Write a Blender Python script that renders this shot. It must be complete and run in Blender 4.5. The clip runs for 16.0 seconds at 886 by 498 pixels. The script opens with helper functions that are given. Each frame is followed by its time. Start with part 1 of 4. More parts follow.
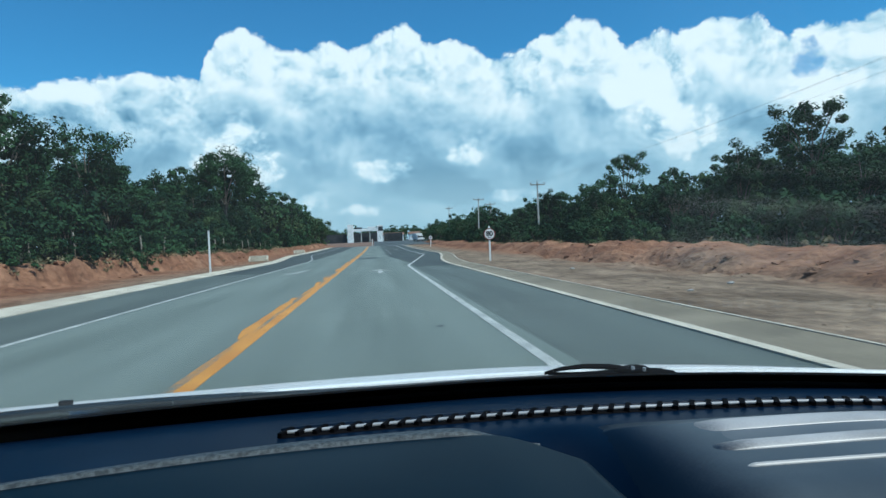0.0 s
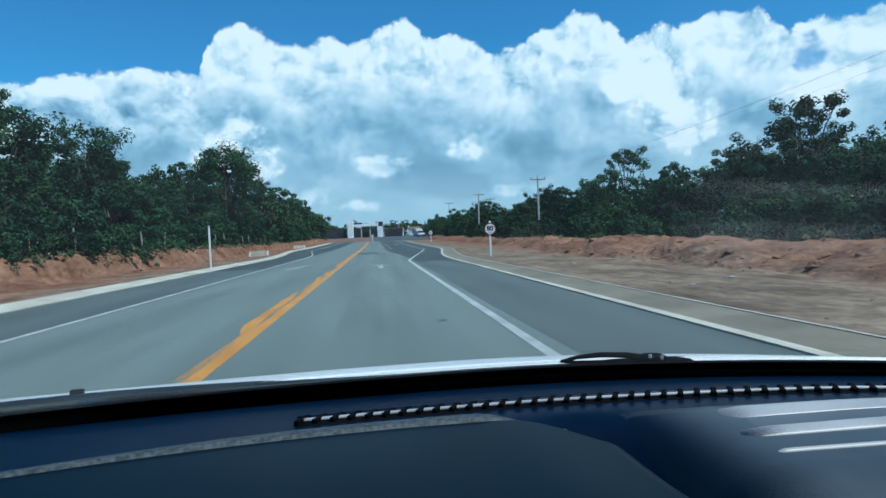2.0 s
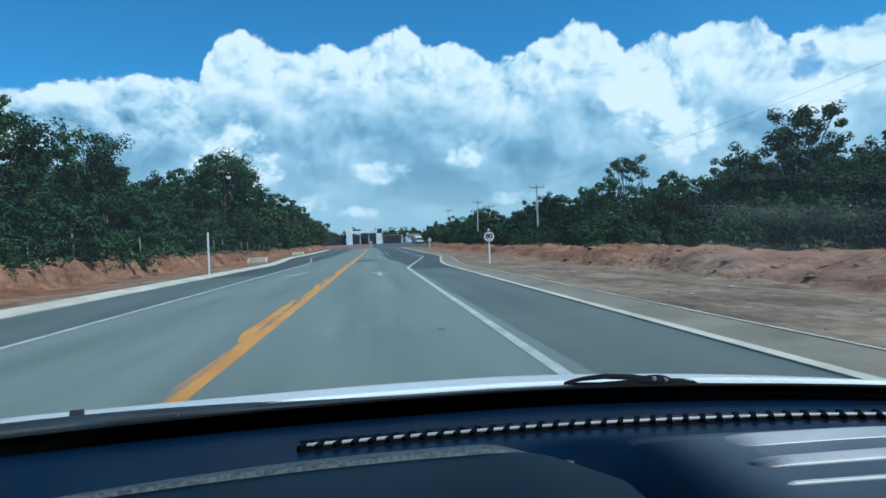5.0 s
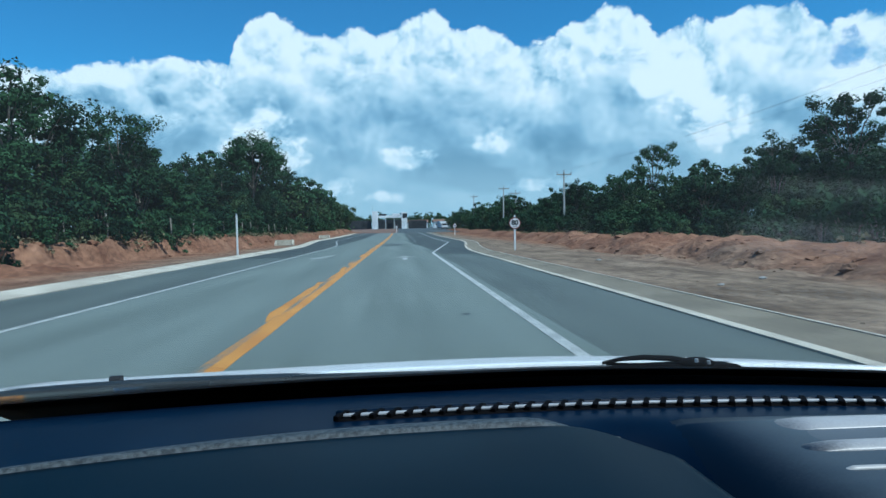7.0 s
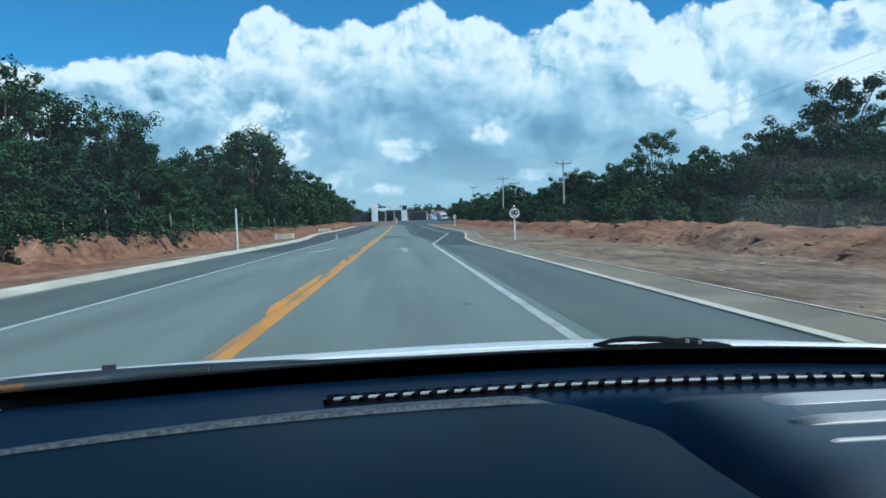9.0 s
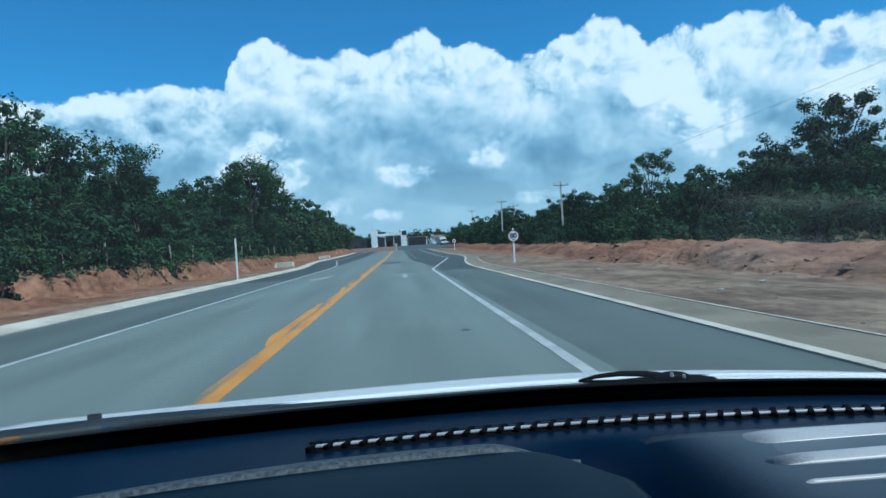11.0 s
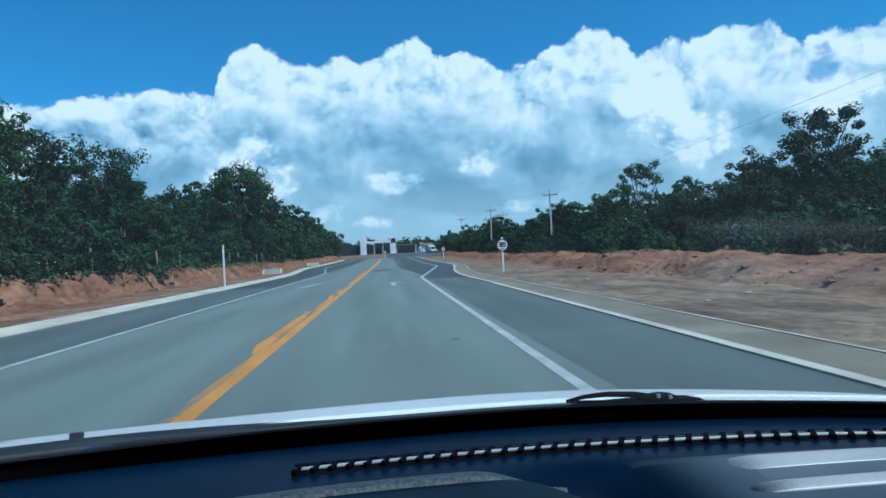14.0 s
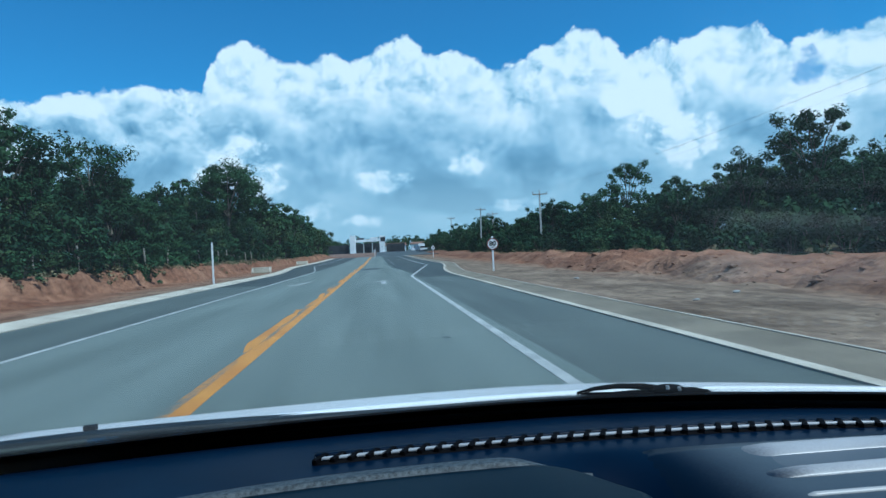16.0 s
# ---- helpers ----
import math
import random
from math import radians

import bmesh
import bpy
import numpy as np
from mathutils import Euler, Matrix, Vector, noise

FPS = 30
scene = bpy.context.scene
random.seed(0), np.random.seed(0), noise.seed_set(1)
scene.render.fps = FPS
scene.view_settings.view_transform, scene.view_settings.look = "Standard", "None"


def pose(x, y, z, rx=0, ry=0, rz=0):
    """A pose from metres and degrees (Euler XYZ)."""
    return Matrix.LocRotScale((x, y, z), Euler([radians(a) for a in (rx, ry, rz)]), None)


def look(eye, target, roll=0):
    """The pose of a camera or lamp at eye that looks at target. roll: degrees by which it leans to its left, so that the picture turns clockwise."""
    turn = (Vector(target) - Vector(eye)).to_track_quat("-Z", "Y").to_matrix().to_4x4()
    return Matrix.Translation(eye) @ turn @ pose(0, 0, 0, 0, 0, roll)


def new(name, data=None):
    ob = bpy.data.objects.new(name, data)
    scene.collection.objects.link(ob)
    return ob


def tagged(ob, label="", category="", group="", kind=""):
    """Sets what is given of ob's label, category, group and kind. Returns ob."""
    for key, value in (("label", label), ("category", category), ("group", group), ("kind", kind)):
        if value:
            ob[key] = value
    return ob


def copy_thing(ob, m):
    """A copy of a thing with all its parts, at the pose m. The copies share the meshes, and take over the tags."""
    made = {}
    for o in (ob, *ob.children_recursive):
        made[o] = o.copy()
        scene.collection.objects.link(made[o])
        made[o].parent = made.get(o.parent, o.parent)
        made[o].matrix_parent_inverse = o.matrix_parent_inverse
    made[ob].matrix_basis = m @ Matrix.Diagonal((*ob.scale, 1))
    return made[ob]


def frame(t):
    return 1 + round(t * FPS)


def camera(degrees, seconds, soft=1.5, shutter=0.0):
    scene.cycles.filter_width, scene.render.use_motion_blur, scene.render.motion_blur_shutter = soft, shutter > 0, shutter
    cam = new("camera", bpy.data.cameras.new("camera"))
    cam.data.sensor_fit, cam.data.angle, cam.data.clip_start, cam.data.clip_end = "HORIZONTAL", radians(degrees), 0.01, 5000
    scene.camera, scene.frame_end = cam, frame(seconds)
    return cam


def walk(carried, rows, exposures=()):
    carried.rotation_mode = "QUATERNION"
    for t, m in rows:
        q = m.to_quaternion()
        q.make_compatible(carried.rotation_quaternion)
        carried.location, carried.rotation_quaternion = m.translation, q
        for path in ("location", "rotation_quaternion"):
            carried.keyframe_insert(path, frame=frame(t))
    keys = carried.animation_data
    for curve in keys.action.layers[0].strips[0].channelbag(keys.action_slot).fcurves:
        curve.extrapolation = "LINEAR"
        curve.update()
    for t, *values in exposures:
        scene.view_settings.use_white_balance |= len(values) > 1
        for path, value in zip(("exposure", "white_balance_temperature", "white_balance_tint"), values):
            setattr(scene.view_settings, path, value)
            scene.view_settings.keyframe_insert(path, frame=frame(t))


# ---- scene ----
cam = camera(73.7, 16.0, soft=1.5)
PATH = [
    (0, (1.8046, -0.0833, 1.2613), (2.0298, 1.9038, 1.2333), -2.41),
    (0.5, (1.7698, -0.0772, 1.2491), (1.9762, 1.9119, 1.2205), -1.37),
    (1, (1.7784, -0.0845, 1.2478), (1.9607, 1.9072, 1.2408), -1.98),
    (1.5, (1.7796, -0.0732, 1.2338), (1.9904, 1.9155, 1.2086), -2.03),
    (2, (1.7790, -0.0657, 1.2474), (2.0031, 1.9212, 1.2032), -2.49),
    (2.5, (1.7872, -0.0653, 1.2443), (2.0101, 1.9212, 1.1799), -2.73),
    (3, (1.8044, -0.0658, 1.2595), (2.0620, 1.9171, 1.2186), -2.99),
    (3.5, (1.8024, -0.0628, 1.2280), (2.0767, 1.9168, 1.1501), -2.83),
    (4, (1.7977, -0.0649, 1.2667), (2.0500, 1.9191, 1.2547), -3.17),
    (4.2, (1.7886, -0.0702, 1.2820), (2.0367, 1.9144, 1.2773), -2.75),
    (6.5, (1.7594, -0.0328, 1.2458), (1.9538, 1.9567, 1.1807), -1.34),
    (7, (1.7501, -0.0392, 1.2515), (1.8947, 1.9545, 1.1858), -1.18),
    (7.5, (1.7601, -0.0369, 1.2428), (1.9290, 1.9536, 1.1465), -1.77),
    (8, (1.7702, -0.0364, 1.2441), (1.9478, 1.9540, 1.1641), -1.49),
    (8.5, (1.7698, -0.0452, 1.2465), (1.9231, 1.9475, 1.1708), -1.57),
    (9, (1.7685, -0.0411, 1.2387), (1.9108, 1.9516, 1.1442), -2.09),
    (9.2, (1.7752, -0.0451, 1.2522), (1.9121, 1.9489, 1.1820), -2.45),
    (11.3, (1.8134, -0.0525, 1.2658), (1.9711, 1.9412, 1.2520), -3.88),
    (11.5, (1.8338, -0.0384, 1.2558), (2.0349, 1.9507, 1.2008), -3.93),
    (12, (1.8524, -0.0413, 1.2596), (2.0785, 1.9455, 1.2188), -3.92),
    (12.5, (1.8493, -0.0404, 1.2619), (2.0880, 1.9450, 1.2264), -3.68),
    (13, (1.8330, -0.0459, 1.2537), (2.0492, 1.9418, 1.2071), -2.93),
    (13.5, (1.8277, -0.0491, 1.2678), (2.0509, 1.9383, 1.2462), -3.57),
    (14, (1.8022, -0.0538, 1.2861), (1.9863, 1.9376, 1.2980), -2.99),
    (14.5, (1.7968, -0.0530, 1.2841), (1.9839, 1.9382, 1.2971), -2.90),
    (15, (1.7900, -0.0537, 1.2770), (1.9672, 1.9382, 1.3035), -2.79),
    (15.5, (1.7713, -0.0464, 1.2780), (1.9655, 1.9441, 1.2978), -2.84),
    (16, (1.7581, -0.0599, 1.2785), (1.9772, 1.9280, 1.2848), -2.82),
]
WARMTH = [(0, 0.32, 5780, 1), (1, 0.3, 5680, 1), (2, 0.26, 5440, 1), (3.5, 0.26, 5400, 1), (8, 0.26, 5360, 1), (9, 0.28, 5500, 1), (11.5, 0.22, 5220, 0), (13.5, 0.21, 5150, 0), (16, 0.21, 5150, 0)]
walk(cam, [(t, look(eye, target, roll)) for t, eye, target, roll in PATH], WARMTH)


# ---- world, sun ----
SUN_EL, SUN_AZ = radians(60), radians(130)   # azimuth clockwise from +y
world = bpy.data.worlds.new("sky")
scene.world = world
world.use_nodes = True
wn, wl = world.node_tree.nodes, world.node_tree.links
wn.clear()


def wnode(kind, **values):
    n = wn.new(kind)
    for key, value in values.items():
        n.inputs[key].default_value = value
    return n


w_out = wn.new("ShaderNodeOutputWorld")
sky = wn.new("ShaderNodeTexSky")
sky.sky_type, sky.sun_disc = "NISHITA", False
sky.sun_elevation, sky.sun_rotation = SUN_EL, SUN_AZ
sky.altitude, sky.air_density, sky.dust_density, sky.ozone_density = 300, 1.0, 0.4, 3.5
clear = wnode("ShaderNodeBackground", Strength=0.099)
tint = wn.new("ShaderNodeVectorMath")   # the deep blue of dry tropical air
tint.operation = "MULTIPLY"
tint.inputs[1].default_value = (0.41, 0.92, 1.09)
wl.new(sky.outputs[0], tint.inputs[0])
wl.new(tint.outputs[0], clear.inputs["Color"])


def wmath(op, a, b=None, c=None):
    n = wn.new("ShaderNodeMath")
    n.operation = op
    for k, v in enumerate((a, b, c)):
        if isinstance(v, (int, float)):
            n.inputs[k].default_value = v
        elif v is not None:
            wl.new(v, n.inputs[k])
    return n.outputs[0]


def wstep(value, lo, hi, to0=0.0, to1=1.0):
    n = wn.new("ShaderNodeMapRange")
    n.interpolation_type = "SMOOTHSTEP"
    for key, v in (("From Min", lo), ("From Max", hi), ("To Min", to0), ("To Max", to1)):
        n.inputs[key].default_value = v
    wl.new(value, n.inputs["Value"])
    return n.outputs[0]


def wramp(value, *stops):
    n = wn.new("ShaderNodeValToRGB")
    e = n.color_ramp.elements
    while len(e) < len(stops):
        e.new(0.5)
    for k, (p, col) in enumerate(stops):
        e[k].position, e[k].color = p, (*col, 1)
    wl.new(value, n.inputs[0])
    return n.outputs[0]


# cumulus in the sky: a plane of azimuth and elevation, with billows under a ragged skyline
coord = wn.new("ShaderNodeTexCoord")
split = wn.new("ShaderNodeSeparateXYZ")
wl.new(coord.outputs["Generated"], split.inputs[0])
azimuth = wmath("ARCTAN2", split.outputs["X"], split.outputs["Y"])
height = wmath("ARCSINE", split.outputs["Z"])
plane = wn.new("ShaderNodeCombineXYZ")
wl.new(azimuth, plane.inputs[0])
wl.new(wmath("MULTIPLY", height, 1.15), plane.inputs[1])
curl = wnode("ShaderNodeTexNoise", Scale=9.0, Detail=5.0, Roughness=0.6)
wl.new(plane.outputs[0], curl.inputs["Vector"])
curl_mid = wn.new("ShaderNodeVectorMath")
curl_mid.operation = "MULTIPLY_ADD"
curl_mid.inputs[1].default_value, curl_mid.inputs[2].default_value = (0.065, 0.065, 0.0), (-0.0325, -0.0325, 0.0)
wl.new(curl.outputs["Color"], curl_mid.inputs[0])


def billow(dx, dy):
    at = wn.new("ShaderNodeVectorMath")
    at.operation = "ADD"
    wl.new(plane.outputs[0], at.inputs[0])
    wl.new(curl_mid.outputs[0], at.inputs[1])
    move = wn.new("ShaderNodeVectorMath")
    move.operation = "ADD"
    move.inputs[1].default_value = (dx, dy, 0)
    wl.new(at.outputs[0], move.inputs[0])
    v = wn.new("ShaderNodeTexVoronoi")
    v.voronoi_dimensions, v.feature, v.normalize = "2D", "SMOOTH_F1", True
    for key, value in (("Scale", 9.5), ("Detail", 4.5), ("Roughness", 0.60), ("Lacunarity", 2.3), ("Smoothness", 0.35)):
        v.inputs[key].default_value = value
    wl.new(move.outputs[0], v.inputs["Vector"])
    return wmath("SUBTRACT", 1.0, v.outputs["Distance"])


heap, heap_sunward = billow(0, 0), billow(0.016, 0.022)
relief = wmath("SUBTRACT", heap, heap_sunward)
wisp = wnode("ShaderNodeTexNoise", Scale=26.0, Detail=6.0, Roughness=0.62)
wl.new(plane.outputs[0], wisp.inputs["Vector"])
# skyline of the bank by azimuth
around = wstep(azimuth, -0.7, 0.9)
around.node.interpolation_type = "LINEAR"
skyline = wramp(around, *[(p, (h, h, h)) for p, h in (
    (0.086, 0.232), (0.106, 0.243), (0.131, 0.233), (0.17, 0.250), (0.189, 0.258), (0.270, 0.260), (0.281, 0.304), (0.292, 0.330), (0.306, 0.339), (0.322, 0.335), (0.345, 0.314), (0.368, 0.313), (0.386, 0.329), (0.404, 0.325), (0.417, 0.308), (0.46, 0.341), (0.481, 0.355), (0.499, 0.326), (0.53, 0.328), (0.569, 0.299), (0.595, 0.303), (0.618, 0.318), (0.653, 0.341), (0.681, 0.327), (0.703, 0.3), (0.735, 0.312), (0.75, 0.294), (0.779, 0.32), (0.82, 0.308), (0.844, 0.267), (0.869, 0.285), (0.893, 0.284))])
depth = wmath("ADD", wmath("SUBTRACT", skyline, height), wmath("MULTIPLY_ADD", heap, 0.075, -0.052))
depth = wmath("MULTIPLY_ADD", wmath("SUBTRACT", wisp.outputs["Fac"], 0.5), 0.022, depth)
bank = wstep(depth, 0.0, 0.010)


def puff(az, el, w, h):
    """An oval heap of cloud before the bank: 1 at its middle, 0 at its rim."""
    a = wmath("DIVIDE", wmath("SUBTRACT", azimuth, radians(az)), radians(w))
    e = wmath("DIVIDE", wmath("SUBTRACT", height, radians(el)), radians(h))
    return wmath("SUBTRACT", 1.0, wmath("ADD", wmath("MULTIPLY", a, a), wmath("MULTIPLY", e, e)))


bank = wmath("MULTIPLY", bank, wstep(wmath("MULTIPLY_ADD", wmath("SUBTRACT", wisp.outputs["Fac"], 0.5), 4.5, puff(38.6, 13.4, 1.5, 1.5)), 0.1, 1.0, 1.0, 0.3))   # a gap of blue
heaps = None
for spot in ((0.7, 7.0, 3.3, 1.1), (9.3, 8.6, 2.8, 1.6), (-12.4, 8.4, 4.4, 3.2), (-6.2, 4.4, 2.9, 1.0), (12.8, 4.1, 2.6, 0.6), (28.6, 9.4, 3.4, 2.4), (25.0, 12.2, 2.8, 2.8), (-1.0, 3.2, 2.2, 0.8), (-31.0, 9.0, 4.0, 1.6), (39.5, 11.0, 2.6, 1.8)):
    one = puff(*spot)
    heaps = one if heaps is None else wmath("MAXIMUM", heaps, one)
front = wmath("ADD", heaps, wmath("MULTIPLY_ADD", heap, 4.6, -3.30))
front = wstep(wmath("MULTIPLY_ADD", wmath("SUBTRACT", wisp.outputs["Fac"], 0.5), 1.5, front), -0.15, 0.95)
# light: sunward sides of the billows and the upper rim are white, the deep parts grey-blue
shade = wnode("ShaderNodeTexNoise", Scale=4.2, Detail=4.0, Roughness=0.55)
wl.new(plane.outputs[0], shade.inputs["Vector"])
deep = wmath("MULTIPLY", wstep(depth, 0.03, 0.17), wstep(shade.outputs["Fac"], 0.30, 0.60, 0.55, 1.0))
soft = wstep(depth, 0.02, 0.15, 2.2, 0.8)
lobes = wnode("ShaderNodeTexNoise", Scale=11.0, Detail=5.0, Roughness=0.6, Distortion=0.6)
wl.new(plane.outputs[0], lobes.inputs["Vector"])
tone = wmath("SUBTRACT", wmath("ADD", wmath("MULTIPLY", relief, soft), wstep(lobes.outputs["Fac"], 0.36, 0.68, 0.75, 0.95)), wmath("MULTIPLY", deep, 0.47))
tone = wmath("MULTIPLY_ADD", wmath("MULTIPLY", front, wmath("MULTIPLY_ADD", relief, 3.0, 1.0)), 0.36, tone)
tone = wmath("MULTIPLY_ADD", wmath("SUBTRACT", wisp.outputs["Fac"], 0.5), 0.09, tone)
# sunlit towers and grey hollows of the bank, with billowed borders
LIT = ((-11.0, 17.0, 3.6, 2.6, 0.14), (-4.4, 16.4, 2.8, 1.6, 0.12), (3.2, 17.4, 4.0, 2.2, 0.14), (14.5, 14.6, 3.5, 2.2, 0.13), (21.8, 16.4, 3.5, 2.8, 0.13), (26.0, 12.4, 3.6, 3.2, 0.24),
       (29.2, 9.2, 3.2, 2.0, 0.26), (32.4, 14.8, 3.0, 3.0, 0.06), (40.2, 10.0, 3.0, 2.5, 0.14), (-29.0, 12.4, 3.5, 1.8, 0.16), (-21.4, 13.8, 4.0, 1.6, 0.06), (-12.2, 9.6, 3.0, 1.8, 0.26))
DIM = ((-3.4, 12.3, 5.5, 2.6, -0.13), (5.2, 5.9, 6.0, 2.2, -0.33), (9.0, 4.5, 4.5, 1.3, -0.33), (14.8, 7.3, 4.5, 2.4, -0.20), (23.0, 5.2, 5.0, 1.8, -0.15), (-21.5, 9.8, 6.5, 3.4, -0.28), (-28.0, 10.4, 4.5, 2.2, -0.14),
       (33.5, 9.2, 3.0, 2.2, -0.12), (-10.6, 12.6, 3.0, 1.5, -0.10))
for az, el, w, h, amount in LIT + DIM:
    ragged_lobe = wmath("MULTIPLY_ADD", wmath("SUBTRACT", heap, 0.72), 3.2 if amount > 0 else 1.6, puff(az, el, w, h))
    tone = wmath("MULTIPLY_ADD", wstep(ragged_lobe, -0.35, 0.9), amount, tone)
cloud_col = wramp(tone, (0.10, (0.135, 0.275, 0.40)), (0.36, (0.28, 0.45, 0.585)), (0.62, (0.52, 0.665, 0.76)), (0.94, (0.865, 0.885, 0.905)))
cloud_light = wnode("ShaderNodeBackground", Strength=0.91)
wl.new(cloud_col, cloud_light.inputs["Color"])
# pale haze towards the horizon
haze = wnode("ShaderNodeBackground", Strength=0.9, Color=(0.40, 0.555, 0.64, 1))
haze_mix = wn.new("ShaderNodeMixShader")
wl.new(wmath("MULTIPLY", wstep(height, 0.02, 0.19, 0.85, 0.0), wmath("MULTIPLY_ADD", front, -0.6, 1.0)), haze_mix.inputs[0])
wl.new(cloud_light.outputs[0], haze_mix.inputs[1])
wl.new(haze.outputs[0], haze_mix.inputs[2])
w_mix = wn.new("ShaderNodeMixShader")
wl.new(wmath("MAXIMUM", bank, front), w_mix.inputs[0])
wl.new(clear.outputs[0], w_mix.inputs[1])
wl.new(haze_mix.outputs[0], w_mix.inputs[2])
wl.new(w_mix.outputs[0], w_out.inputs[0])

sun = new("sun", bpy.data.lights.new("sun", "SUN"))
sun.data.energy, sun.data.angle, sun.data.color = 3.8, radians(0.6), (1.0, 0.95, 0.87)
sun_way = Vector((math.sin(SUN_AZ) * math.cos(SUN_EL), math.cos(SUN_AZ) * math.cos(SUN_EL), math.sin(SUN_EL)))
sun.matrix_world = look((0, 0, 60), Vector((0, 0, 60)) - sun_way)


# ---- materials ----
def material(name, low_col, high_col, scale=4.0, rough=0.8, bump=0.2, bump_scale=None, metal=0.0, fine=60.0, fine_amount=0.25,
             island=0.0, per_object=0.0, spec=0.4, coords="Object", ramp=(0.35, 0.65), bump_dist=0.02, stretch=1.0):
    """Two scales of noise between two colours, with a fine relief."""
    m = bpy.data.materials.new(name)
    m.use_nodes = True
    n, l = m.node_tree.nodes, m.node_tree.links
    b = n["Principled BSDF"]
    b.inputs["Roughness"].default_value, b.inputs["Metallic"].default_value = rough, metal
    b.inputs["Specular IOR Level"].default_value = spec
    c = n.new("ShaderNodeTexCoord")
    big, small = n.new("ShaderNodeTexNoise"), n.new("ShaderNodeTexNoise")
    big.inputs["Scale"].default_value, big.inputs["Detail"].default_value = scale, 5
    small.inputs["Scale"].default_value, small.inputs["Detail"].default_value = fine, 3
    geo = n.new("ShaderNodeNewGeometry")
    place = geo.outputs["Position"] if coords == "World" else c.outputs["Object"]
    fine_place = place
    if stretch != 1.0:
        along = n.new("ShaderNodeMapping")
        along.inputs["Scale"].default_value = (1, stretch, 1)
        l.new(place, along.inputs["Vector"])
        place = along.outputs[0]
    l.new(place, big.inputs["Vector"])
    l.new(fine_place, small.inputs["Vector"])
    mix = n.new("ShaderNodeMath")
    mix.operation = "MULTIPLY_ADD"
    l.new(small.outputs["Fac"], mix.inputs[0])
    mix.inputs[1].default_value = fine_amount
    l.new(big.outputs["Fac"], mix.inputs[2])
    shift = n.new("ShaderNodeMath")
    shift.operation = "SUBTRACT"
    shift.inputs[1].default_value = fine_amount * 0.5
    l.new(mix.outputs[0], shift.inputs[0])
    last = shift
    for amount, source in ((island, geo.outputs["Random Per Island"]), (per_object, None)):
        if amount:
            if source is None:
                info = n.new("ShaderNodeObjectInfo")
                source = info.outputs["Random"]
            mad = n.new("ShaderNodeMath")
            mad.operation = "MULTIPLY_ADD"
            l.new(source, mad.inputs[0])
            mad.inputs[1].default_value = amount
            l.new(last.outputs[0], mad.inputs[2])
            off = n.new("ShaderNodeMath")
            off.operation = "SUBTRACT"
            off.inputs[1].default_value = amount * 0.5
            l.new(mad.outputs[0], off.inputs[0])
            last = off
    r = n.new("ShaderNodeValToRGB")
    r.color_ramp.elements[0].position, r.color_ramp.elements[0].color = ramp[0], (*low_col, 1)
    r.color_ramp.elements[1].position, r.color_ramp.elements[1].color = ramp[1], (*high_col, 1)
    l.new(last.outputs[0], r.inputs[0])
    l.new(r.outputs[0], b.inputs["Base Color"])
    if bump:
        bp = n.new("ShaderNodeBump")
        bp.inputs["Strength"].default_value, bp.inputs["Distance"].default_value = bump, bump_dist
        l.new(small.outputs["Fac"] if bump_scale is None else big.outputs["Fac"], bp.inputs["Height"])
        l.new(bp.outputs[0], b.inputs["Normal"])
    return m


M = {}
M["asphalt_old"] = material("worn grey asphalt", (0.125, 0.148, 0.131), (0.176, 0.206, 0.184), 1.1, 0.75, 0.25, fine=38, fine_amount=0.3, coords="World", stretch=0.07)
M["asphalt_new"] = material("dark asphalt", (0.080, 0.094, 0.085), (0.114, 0.132, 0.118), 1.0, 0.72, 0.3, fine=40, fine_amount=0.35, coords="World", stretch=0.1)
M["asphalt_dark"] = material("fresh asphalt", (0.0442, 0.0525, 0.0490), (0.0644, 0.0757, 0.0694), 1.0, 0.7, 0.3, fine=40, fine_amount=0.35, coords="World", stretch=0.1)
M["asphalt_patch"] = material("asphalt patch", (0.0460, 0.0556, 0.0592), (0.0782, 0.0909, 0.0918), 0.8, 0.75, 0.3, fine=40, coords="World")
M["paint_white"] = material("white road paint", (0.30, 0.31, 0.29), (0.50, 0.50, 0.47), 1.4, 0.6, 0.15, fine=30, fine_amount=0.5, coords="World")
M["paint_yellow"] = material("yellow road paint", (0.48, 0.195, 0.036), (0.62, 0.28, 0.052), 0.8, 0.65, 0.15, fine=18, fine_amount=0.6, coords="World")
M["paint_worn"] = material("rubbed yellow paint", (0.150, 0.160, 0.135), (0.54, 0.235, 0.045), 1.3, 0.7, 0.15, fine=9, fine_amount=0.22, coords="World", ramp=(0.42, 0.56), stretch=0.16)
M["paint_faded"] = material("rubbed white paint", (0.20, 0.21, 0.19), (0.42, 0.42, 0.40), 1.2, 0.65, 0.15, fine=12, fine_amount=0.6, coords="World")
M["concrete"] = material("pale gutter concrete", (0.38, 0.335, 0.265), (0.57, 0.51, 0.41), 0.6, 0.85, 0.25, fine=22, fine_amount=0.4, coords="World")
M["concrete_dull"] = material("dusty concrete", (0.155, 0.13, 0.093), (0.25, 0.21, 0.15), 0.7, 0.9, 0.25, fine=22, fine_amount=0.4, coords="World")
M["bark"] = material("bark", (0.055, 0.045, 0.035), (0.16, 0.14, 0.11), 3, 0.9, 0.5, fine=40, per_object=0.2)
